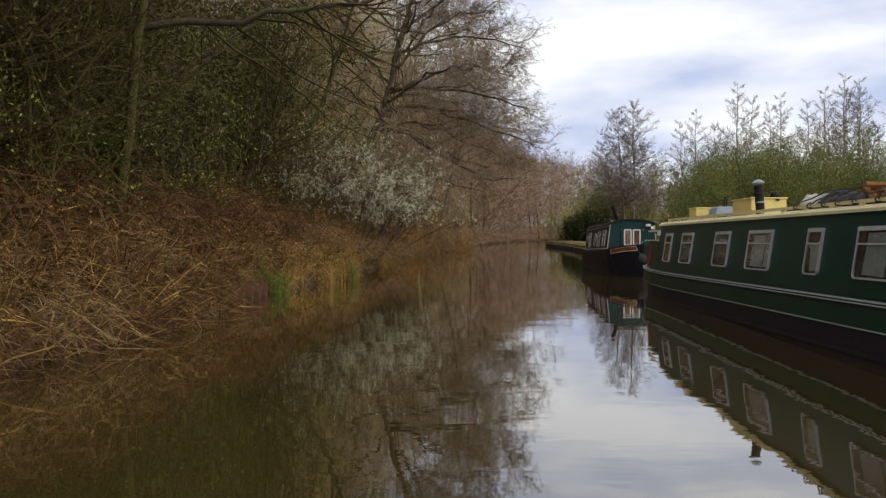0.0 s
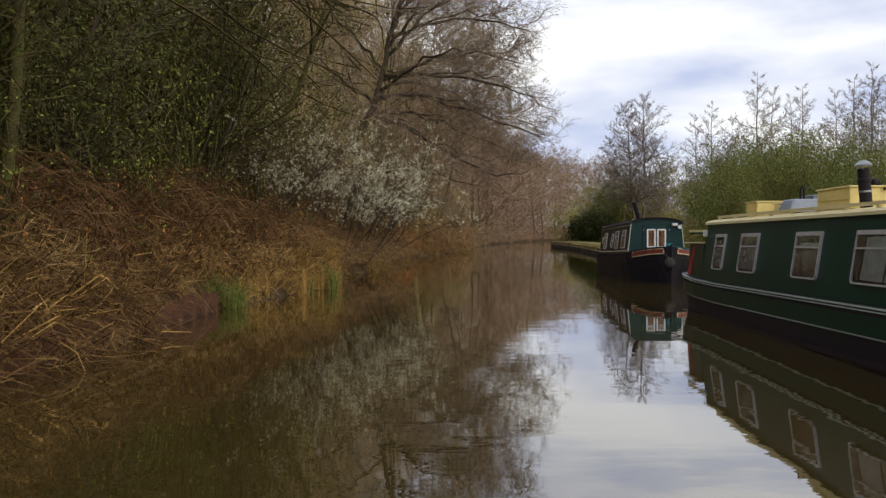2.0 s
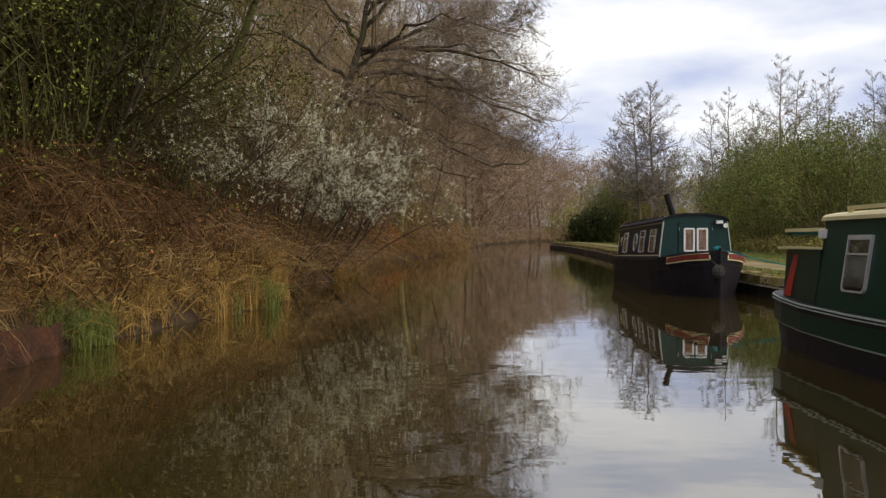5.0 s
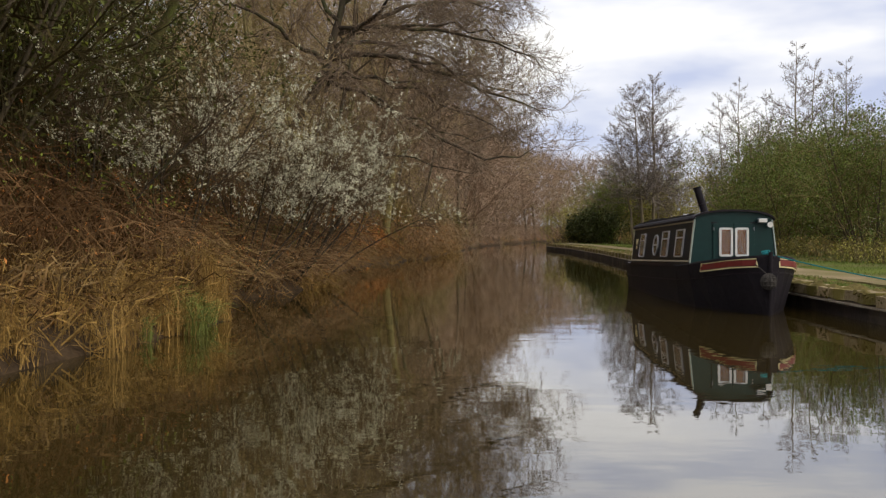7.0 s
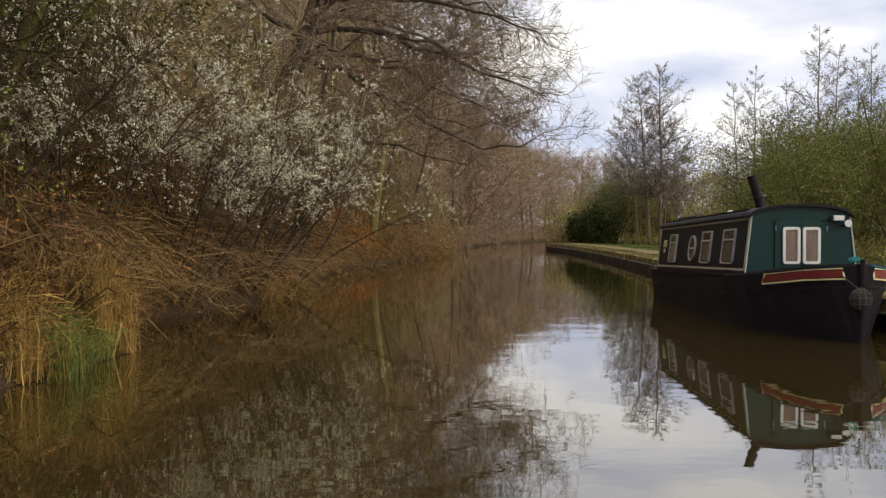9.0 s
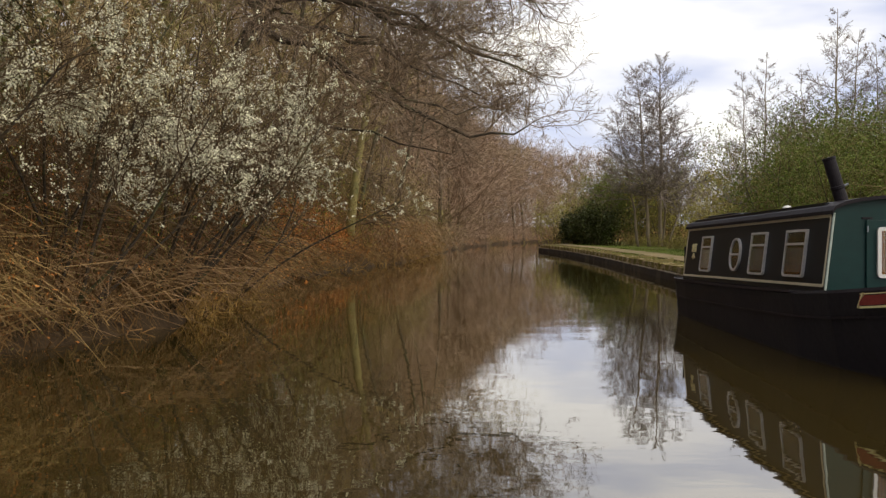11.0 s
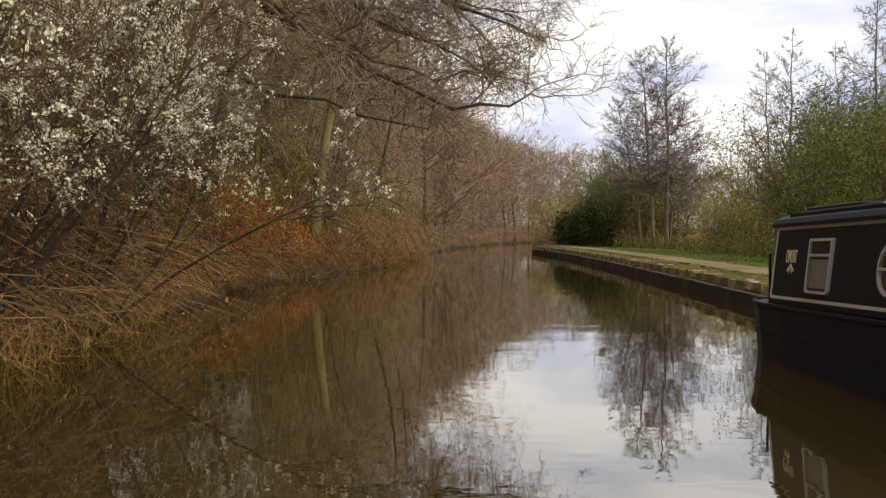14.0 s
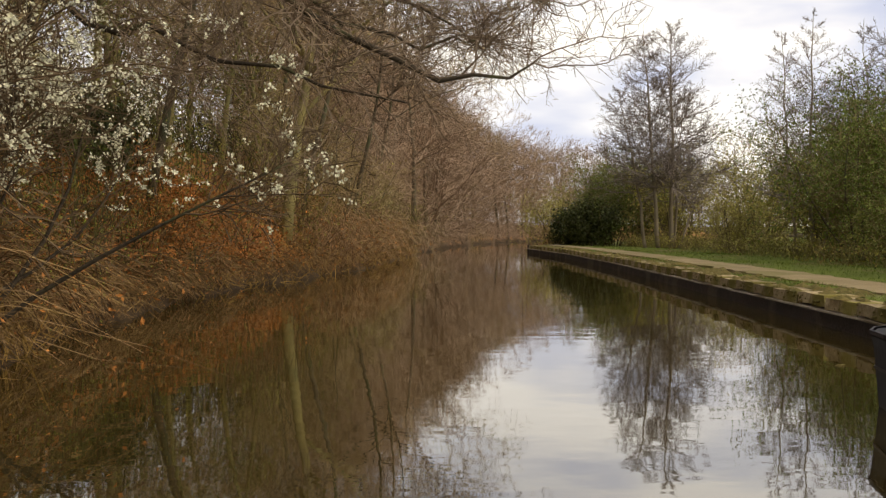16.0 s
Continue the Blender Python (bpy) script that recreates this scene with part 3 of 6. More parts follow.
def hull(parent, stations, material, name="hull", label=""):
    """Loft through stations (y, half breadth at gunwale, gunwale z, half breadth at waterline)."""
    bm = bmesh.new()
    rings = []
    for y, b, g, w in stations:
        rings.append([bm.verts.new(p) for p in ((-w * 0.9, y, -0.45), (-w, y, -0.05), (-b, y, g - 0.10), (-b - 0.015, y, g - 0.03), (-b, y, g),
                                                (b, y, g), (b + 0.015, y, g - 0.03), (b, y, g - 0.10), (w, y, -0.05), (w * 0.9, y, -0.45))])
    for r, s in zip(rings, rings[1:]):
        for k in range(10):
            bm.faces.new((r[k], s[k], s[(k + 1) % 10], r[(k + 1) % 10]))
    bm.faces.new(rings[0])
    bm.faces.new(rings[-1][::-1])
    return part(name, bm, material, parent, label)


def hull_side(stations, z_off, proud):
    """Points along the near side of a hull, z_off below the gunwale."""
    out = []
    for y, b, g, w in stations:
        z = g - z_off
        k = max(0.0, min(1.0, (z + 0.05) / (g - 0.10 + 0.05)))
        out.append(Vector((-(w + (b - w) * k) - proud, y, z)))
    return out


def band(points, width, material, parent, name, label="", side=1):
    bm = bmesh.new()
    rows = [[bm.verts.new((p.x * side + o[0] * side, p.y, p.z + o[1])) for o in ((0.02, -width / 2), (0, -width / 2), (0, width / 2), (0.02, width / 2))] for p in points]
    for r, s in zip(rows, rows[1:]):
        for k in range(3):
            bm.faces.new((r[k], r[k + 1], s[k + 1], s[k]))
    return part(name, bm, material, parent, label)


def cabin_x(z, z0, z1, b0, b1):
    return b0 + (b1 - b0) * (z - z0) / (z1 - z0)


def cabin(parent, y0, y1, z0, z1, b0, b1, crown, material, front_material, roof_material):
    """Tumblehome cabin shell as separate side, end and cambered roof parts."""
    for s, nm in ((-1, "cabin_side"), (1, "cabin_side")):
        bm = bmesh.new()
        v = [bm.verts.new(p) for p in ((s * b0, y0, z0), (s * b0, y1, z0), (s * b1, y1, z1), (s * b1, y0, z1),
                                       (s * (b0 - 0.04), y0, z0), (s * (b0 - 0.04), y1, z0), (s * (b1 - 0.04), y1, z1), (s * (b1 - 0.04), y0, z1))]
        for f in ((0, 1, 2, 3), (7, 6, 5, 4), (0, 4, 5, 1), (1, 5, 6, 2), (2, 6, 7, 3), (3, 7, 4, 0)):
            bm.faces.new([v[i] for i in f])
        part(nm, bm, material, parent)
    for y, m, nm in ((y0, front_material, "front_bulkhead"), (y1, material, "rear_bulkhead")):
        bm = bmesh.new()
        ends = []
        for yy in (y - 0.004, y + 0.036) if nm[0] == "f" else (y - 0.036, y + 0.004):
            top = [(b1 * math.cos(a), z1 + crown * math.sin(a)) for a in np.linspace(0, math.pi, 9)]
            ends.append([bm.verts.new((x, yy, z)) for x, z in [(-b0, z0), (b0, z0)] + top])
        bm.faces.new(ends[0])
        bm.faces.new(ends[1][::-1])
        for k in range(11):
            bm.faces.new((ends[0][k], ends[0][(k + 1) % 11], ends[1][(k + 1) % 11], ends[1][k]))
        part(nm, bm, m, parent)
    bm = bmesh.new()
    rows = []
    for yy in np.linspace(y0 - 0.06, y1 + 0.05, 12):
        arc = [((b1 + 0.035) * math.cos(a), z1 + 0.012 + (crown + 0.01) * math.sin(a)) for a in np.linspace(0, math.pi, 11)]
        rows.append([bm.verts.new((x, yy, z)) for x, z in arc] + [bm.verts.new((x, yy, z - 0.035)) for x, z in arc[::-1]])
    n = 22
    for r, s in zip(rows, rows[1:]):
        for k in range(n):
            bm.faces.new((r[k], r[(k + 1) % n], s[(k + 1) % n], s[k]))
    bm.faces.new(rows[0][::-1])
    bm.faces.new(rows[-1])
    part("cabin_roof", bm, roof_material, parent)


def rounded(w, h, r, k=4, top=True):
    """Outline of a rounded rectangle about 0, 0."""
    out = []
    q = r if top else 0.012
    for cx, cy, a0, r in ((w / 2 - q, h / 2 - q, 0, q), (-w / 2 + q, h / 2 - q, 90, q), (-w / 2 + r, -h / 2 + r, 180, r), (w / 2 - r, -h / 2 + r, 270, r)):
        for i in range(k + 1):
            a = radians(a0 + 90 * i / k)
            out.append((cx + r * math.cos(a), cy + r * math.sin(a)))
    return out


def ring_bm(outer, inner, depth):
    """A frame between two outlines, in the x z plane, facing -y."""
    bm = bmesh.new()
    n = len(outer)
    o0, i0 = [bm.verts.new((x, 0, z)) for x, z in outer], [bm.verts.new((x, 0, z)) for x, z in inner]
    o1, i1 = [bm.verts.new((x, depth, z)) for x, z in outer], [bm.verts.new((x, depth, z)) for x, z in inner]
    for k in range(n):
        j = (k + 1) % n
        for q in ((o0[k], o0[j], i0[j], i0[k]), (o1[k], i1[k], i1[j], o1[j]), (o0[k], o1[k], o1[j], o0[j]), (i0[k], i0[j], i1[j], i1[k])):
            bm.faces.new(q)
    return bm


def plate_bm(outline, y0, y1):
    bm = bmesh.new()
    a, b = [bm.verts.new((x, y0, z)) for x, z in outline], [bm.verts.new((x, y1, z)) for x, z in outline]
    bm.faces.new(a)
    bm.faces.new(b[::-1])
    for k in range(len(outline)):
        j = (k + 1) % len(outline)
        bm.faces.new((a[k], b[k], b[j], a[j]))
    return bm


def window(parent, m, w, h, r, frame_mat, behind, bars=(), fw=0.024, label="", drapes=(), top=False):
    """A framed boat window, its face towards local -y: frame > bars, pane, backing, drapes."""
    fr = part("window", ring_bm(rounded(w, h, r, 4, top), rounded(w - 2 * fw, h - 2 * fw, max(r - fw, 0.012), 4, top), 0.03), frame_mat, parent, label)
    fr.matrix_local = m @ pose(0, -0.03, 0)
    inner = rounded(w - 2 * fw + 0.004, h - 2 * fw + 0.004, max(r - fw, 0.012), 4, top)
    part("pane", plate_bm(inner, 0.006, 0.010), GLASS, fr)
    part("backing", plate_bm(inner, 0.0265, 0.0295), behind, fr)
    for outline, material in drapes:
        iw, ih = w - 2 * fw, h - 2 * fw
        part("drape", plate_bm([(x * iw, z * ih) for x, z in outline], 0.0155, 0.0225), material, fr)
    for x0, x1, z0, z1 in bars:
        part("glazing_bar", box_bm(x0, x1, -0.004, 0.012, z0, z1), frame_mat, fr)
    return fr


# drape outlines in parts of the pane's width and height
PALE_WIDE = [((-0.30, -0.44), (0.22, -0.46), (0.26, 0.42), (-0.26, 0.40)), ((0.27, -0.46), (0.46, -0.44), (0.46, 0.42), (0.31, 0.42))]
SIDE_DARK = ((-0.48, -0.42), (-0.36, -0.44), (-0.30, 0.44), (-0.48, 0.46))
BLIND = ((-0.46, 0.16), (0.46, 0.16), (0.46, 0.28), (-0.10, 0.30), (-0.46, 0.22))
LOW_NET = ((-0.46, -0.44), (0.46, -0.44), (0.46, 0.13), (-0.46, 0.13))
TORN = ((-0.10, -0.46), (0.44, -0.44), (0.46, 0.30), (0.10, 0.16), (-0.44, 0.16), (-0.20, 0.02))
SLIP = ((-0.30, -0.20), (-0.05, -0.24), (0.02, 0.06), (-0.22, 0.08))


def side_pose(y, z, z0, z1, b0, b1, side=-1):
    """The pose of something on the cabin side that leans in with it; its face outwards."""
    lean = math.degrees(math.atan2(b0 - b1, z1 - z0))
    return pose(side * cabin_x(z, z0, z1, b0, b1), y, z) @ pose(0, 0, 0, 0, 0, -90 if side < 0 else 90) @ pose(0, 0, 0, -lean)


def handrail(parent, x, y0, y1, z, material):
    bm = bmesh.new()
    box(bm, x - 0.02, x + 0.02, y0, y1, z, z + 0.035)
    n = max(2, int((y1 - y0) / 0.7))
    for k in range(n + 1):
        yy = y0 + 0.04 + (y1 - y0 - 0.08) * k / n
        box(bm, x - 0.018, x + 0.018, yy - 0.03, yy + 0.03, z - 0.06, z)
    return part("handrail", bm, material, parent)


def green_boat():
    m = pose(5.0, 10.0, 0.0, -0.7)
    ob = thing("narrowboat", m, "bottle green narrowboat with cream roof moored at the bank", "narrowboat")
    st = [(-9.5, 0.97, 0.62, 0.90), (-4, 0.97, 0.62, 0.90), (2, 0.97, 0.62, 0.90), (6.5, 0.97, 0.62, 0.90), (7.6, 0.965, 0.64, 0.87), (8.2, 0.93, 0.67, 0.82),
          (8.6, 0.86, 0.69, 0.73), (8.9, 0.70, 0.70, 0.56), (9.08, 0.46, 0.71, 0.34), (9.16, 0.15, 0.715, 0.10)]
    hull(ob, st, HULL_MAROON)
    # green upper strake over the black bottom
    up = [Vector((p.x, p.y, p.z)) for p in hull_side(st, 0.15, 0.008)]
    for s in (1, -1):
        band(up, 0.27, GREEN_PAINT, ob, "upper_strake", side=s)
        band(hull_side(st, 0.014, 0.02), 0.016, COACH_LINE, ob, "coach_line", side=s)
        band(hull_side(st, 0.046, 0.02), 0.011, COACH_LINE, ob, "coach_line", side=s)
        band(hull_side(st, 0.295, 0.018), 0.016, COACH_LINE, ob, "lower_coach_line", side=s)
        band(hull_side(st, 0.55, 0.010), 0.05, HULL_MAROON, ob, "rubbing_strake", side=s)
    z0, z1, b0, b1 = 0.625, 1.50, 0.93, 0.80
    cabin(ob, -9.0, 7.35, z0, z1, b0, b1, 0.07, GREEN_PAINT, GREEN_PAINT, CREAM)
    wide = [(PALE_WIDE[0], CURTAIN), (PALE_WIDE[1], CURTAIN), (SIDE_DARK, DRAPE_BROWN)]
    for yc, w, drapes, bars in ((6.54, 0.46, [(LOW_NET, NET_GREY)], "h"), (5.27, 0.68, [(LOW_NET, NET_GREY), (SLIP, CURTAIN), (BLIND, NET_GREY)], "h"), (3.34, 0.70, [(BLIND, CURTAIN), (LOW_NET, DRAPE_BROWN)], "h"),
                                (1.73, 0.88, wide, "h"), (-0.02, 0.40, [(TORN, CURTAIN)], "h"), (-1.5, 0.88, wide, "h"), (-3.6, 0.70, wide, "h")):
        h = 0.53
        bb = []
        if "h" in bars:
            bb += [(-w / 2 + 0.02, w / 2 - 0.02, 0.08, 0.097), (-w / 2 + 0.02, w / 2 - 0.02, h / 2 - 0.045, h / 2 - 0.02)]
        if "v" in bars:
            bb.append((-w * 0.24 - 0.012, -w * 0.24 + 0.012, -h / 2 + 0.03, h / 2 - 0.03))
        for s in (-1, 1):
            window(ob, side_pose(yc, 1.065, z0, z1, b0, b1, s), w, h, 0.06, ALU, UNLIT_IN, bb, 0.019, drapes=drapes)
    for x in (-0.74, 0.74):
        handrail(ob, x, -8.8, 7.0, 1.575, CREAM)
    # bow well: low sides with a capping, red flash, cratch bar
    for s in (-1, 1):
        bm = bmesh.new()
        v = [bm.verts.new(p) for p in ((s * 0.91, 7.35, 0.64), (s * 0.84, 8.38, 0.66), (s * 0.80, 8.38, 1.19), (s * 0.86, 7.35, 1.19), (s * 0.87, 7.35, 0.64), (s * 0.80, 8.38, 0.66), (s * 0.76, 8.38, 1.19), (s * 0.82, 7.35, 1.19))]
        for f in ((0, 1, 2, 3), (7, 6, 5, 4), (0, 4, 5, 1), (1, 5, 6, 2), (2, 6, 7, 3), (3, 7, 4, 0)):
            bm.faces.new([v[i] for i in f])
        part("well_side", bm, GREEN_PAINT, ob)
        part("well_capping", box_bm(s * 0.83 - 0.06, s * 0.83 + 0.06, 7.38, 8.42, 1.19, 1.215), CREAM, ob)
        bm = bmesh.new()
        v = [bm.verts.new(p) for p in ((s * 0.872, 8.10, 0.68), (s * 0.862, 8.32, 0.68), (s * 0.826, 8.12, 1.13), (s * 0.832, 7.98, 1.13), (s * 0.83, 8.10, 0.68), (s * 0.82, 8.32, 0.68), (s * 0.79, 8.12, 1.13), (s * 0.80, 7.98, 1.13))]
        for f in ((0, 1, 2, 3), (7, 6, 5, 4), (0, 4, 5, 1), (1, 5, 6, 2), (2, 6, 7, 3), (3, 7, 4, 0)):
            bm.faces.new([v[i] for i in f])
        part("red_flash", bm, RED, ob, "red painted diagonal flash")
        part("hatch_bar", box_bm(s * 0.78 - 0.03, s * 0.78 + 0.03, 7.38, 8.42, 1.375, 1.41), CREAM, ob)
    part("well_front", box_bm(-0.78, 0.78, 8.34, 8.38, 0.66, 1.19), GREEN_PAINT, ob)
    part("cratch_post", box_bm(-0.03, 0.03, 8.37, 8.41, 1.19, 1.36), GREEN_PAINT, ob)
    part("cratch_beam", box_bm(-0.80, 0.80, 8.37, 8.42, 1.345, 1.374), GREEN_PAINT, ob)
    part("lamp", box_bm(-0.87, -0.81, 7.30, 7.40, 1.30, 1.39), WHITE, ob, "small white nav lamp", 0.006)
    part("stem_post", tube_bm([(0, 9.14, -0.4), (0, 9.19, 0.3), (0, 9.19, 0.76)], 0.03), WHITE, ob)
    # roof fittings
    roof = 1.565
    chim = part("chimney", lathe_bm([(0.075, 0), (0.075, 0.03), (0.062, 0.04), (0.062, 0.30), (0.07, 0.31), (0.07, 0.34), (0.062, 0.35), (0.062, 0.45)]), BLACK, ob, "black steel chimney with coolie-hat cap")
    chim.matrix_local = pose(-0.50, 2.72, roof - 0.03, 0, -5)
    part("chimney_band", lathe_bm([(0.066, 0.20), (0.066, 0.22)]), STEEL, chim)
    part("chimney_cap", lathe_bm([(0.088, 0.475), (0.090, 0.49), (0.03, 0.535)]), STEEL, chim, "pale steel chimney cap")
    for a in (0, 2.1, 4.2):
        part("cap_stay", tube_bm([(0.06 * math.cos(a), 0.06 * math.sin(a), 0.44), (0.08 * math.cos(a), 0.08 * math.sin(a), 0.48)], 0.005, 5), STEEL, chim)
    return ob, m


green_boat_ob, green_m = green_boat()


def on_green(x, y, z, rz=0):
    return green_m @ pose(x, y, z, 0, 0, rz)


def roof_box(m, w, d, h, material, label, lid=True):
    ob = thing("roof_box", m, label, "box")
    part("body", box_bm(-w / 2, w / 2, -d / 2, d / 2, 0, h), material, ob, bevel=0.008)
    if lid:
        part("lid", box_bm(-w / 2 - 0.015, w / 2 + 0.015, -d / 2 - 0.015, d / 2 + 0.015, h + 0.001, h + 0.022), material, ob, bevel=0.006)
    for x in (-0.12, 0.12) if w > 0.5 else ():
        part("latch", box_bm(x - 0.025, x + 0.025, -d / 2 - 0.03, -d / 2 - 0.016, h - 0.03, h), BLACK, ob)
    for s in (-1, 1):
        part("batten", box_bm(s * w / 2 - 0.012 if s > 0 else -w / 2 - 0.012, s * w / 2 + 0.012 if s > 0 else -w / 2 + 0.012, -d / 2 + 0.02, d / 2 - 0.02, h * 0.45, h * 0.45 + 0.02), material, ob)
    return ob


roof_box(on_green(-0.25, 3.52, 1.585), 0.52, 0.85, 0.225, YELLOW_BOX, "buff painted wooden box beside the chimney")
roof_box(on_green(-0.30, 6.25, 1.585), 0.40, 0.45, 0.19, YELLOW_BOX, "small buff box near the cabin end")
roof_box(on_green(-0.12, 5.70, 1.585), 0.36, 0.42, 0.15, CREAM, "low weathered cream box on the boat roof")
roof_box(on_green(0.02, 5.1, 1.585), 0.34, 0.3, 0.22, BLUE_GREY, "small grey box on the boat roof")


def mushroom(m, material, label, s=1.0):
    ob = thing("mushroom_vent", m, label, "vent")
    part("stem", lathe_bm([(0.06 * s, 0), (0.05 * s, 0.05 * s)]), material, ob)
    part("cap", lathe_bm([(0.09 * s, 0.045 * s), (0.10 * s, 0.06 * s), (0.085 * s, 0.085 * s), (0.05 * s, 0.105 * s), (0.012, 0.112 * s)]), material, ob)
    return ob


def crate():
    ob = thing("plastic_tub", on_green(-0.36, 4.72, 1.585), "blue-grey plastic tub upturned on the roof", "tub")
    bm = bmesh.new()
    lo = [bm.verts.new((0.27 * x, 0.22 * y, 0)) for x, y in ((-1, -1), (1, -1), (1, 1), (-1, 1))]
    hi = [bm.verts.new((0.20 * x, 0.16 * y, 0.17)) for x, y in ((-1, -1), (1, -1), (1, 1), (-1, 1))]
    bm.faces.new(lo[::-1])
    bm.faces.new(hi)
    for k in range(4):
        bm.faces.new((lo[k], lo[(k + 1) % 4], hi[(k + 1) % 4], hi[k]))
    part("shell", bm, BLUE_GREY, ob, bevel=0.02)
    part("handle", tube_bm([(-0.02, -0.06, 0.16)] + [(-0.02, -0.06 * math.cos(a), 0.25 + 0.09 * math.sin(a)) for a in np.linspace(0, math.pi, 8)] + [(-0.02, 0.06, 0.16)], 0.012, 6), BLACK, ob, "dark bent handle")


crate()


def hose():
    ob = thing("coiled_hose", on_green(0.05, 3.75, 1.70), "dark rubber hose coiled upright on the roof", "hose")
    bm = bmesh.new()
    for k in range(3):
        tube(bm, [(0.02 * k, 0.10 * math.cos(a), 0.12 + 0.12 * math.sin(a)) for a in np.linspace(0, 2 * math.pi, 20)], 0.013, 6)
    part("coil", bm, BLACK, ob)


hose()


def woodpile():
    ob = thing("firewood_pile", on_green(-0.10, -1.35, 1.59), "split orange-brown firewood piled on the roof", "firewood", kind="stuff")
    r = random.Random(3)
    bm = bmesh.new()
    for k in range(60):
        y, x, z = r.uniform(-1.0, 0.9), r.uniform(-0.40, 0.30), 0.03 + 0.05 * r.randrange(0, 4)
        a, ln = r.uniform(0, math.pi), r.uniform(0.15, 0.28)
        tube(bm, [(x - ln * math.cos(a), y - ln * math.sin(a), z), (x + ln * math.cos(a), y + ln * math.sin(a), z + r.uniform(-0.02, 0.05))], r.uniform(0.022, 0.045), 5)
    part("logs", bm, WOOD, ob)


def tarp(m, w, d, h, material, label, seed):
    """A crumpled sheet with thickness, edges lying on the roof."""
    r = np.random.default_rng(seed)
    nx, ny = 15, 23
    gx, gy = np.meshgrid(np.linspace(-1, 1, nx), np.linspace(-1, 1, ny))
    z = h * np.clip(1.25 - np.abs(gx) ** 2.5 * 1.25, 0, 1) * np.clip(1.2 - np.abs(gy) ** 4 * 1.2, 0, 1)
    z = z * (0.75 + 0.35 * np.sin(3.1 * gy + r.uniform(0, 6)) * np.cos(2.3 * gx + 1)) + 0.025 * np.abs(np.sin(7 * gx + 5 * gy)) + r.uniform(0, 0.012, gx.shape) + 0.004
    top = np.stack([gx * w / 2 + r.normal(size=gx.shape) * 0.01, gy * d / 2, z], -1).reshape(-1, 3)
    i = (np.arange(ny - 1)[:, None] * nx + np.arange(nx - 1)[None]).ravel()
    f = np.stack([i, i + 1, i + nx + 1, i + nx], 1)
    ob = thing("tarpaulin", m, label, "tarpaulin")
    sheet = mesh_object("sheet", top, f, material, ob)
    sheet.modifiers.new("thickness", "SOLIDIFY").thickness = 0.006


woodpile()
tarp(on_green(-0.18, 0.10, 1.59), 0.80, 1.5, 0.16, TARP, "crumpled black tarpaulin over the firewood", 4)
tarp(on_green(-0.24, 1.05, 1.60), 0.62, 0.75, 0.17, PALE_TARP, "pale beige sheet beside the firewood", 5)
tarp(on_green(0.05, -3.6, 1.59), 0.8, 2.2, 0.2, TARP, "black tarpaulin sheet lashed on the roof", 6)


def lashing(y, seed):
    """Old cord tied from the handrail over the load."""
    r = random.Random(seed)
    pts = [Vector((-0.77, y, 1.60)), Vector((-0.70, y + r.uniform(-0.05, 0.05), 1.66)), Vector((-0.56, y + r.uniform(-0.15, 0.15), 1.70)), Vector((-0.40, y + r.uniform(-0.2, 0.2), 1.80)), Vector((-0.1, y + r.uniform(-0.2, 0.2), 1.81))]
    ob = thing("lashing_cord", green_m, "dark cord lashing the roof load to the handrail", "cord")
    part("cord", tube_bm(pts, 0.010, 5), ROPE_DARK, ob)
    part("knot", tube_bm([Vector((-0.77 + 0.03 * math.cos(t), y + 0.025 * math.sin(2 * t), 1.60 + 0.03 * math.sin(t))) for t in np.linspace(0, 6.28, 10)], 0.009, 5), ROPE_DARK, ob)


for k, y in enumerate((0.75, 0.35, -0.05, -0.4, -0.8, -1.3, -1.8)):
    lashing(y, k)


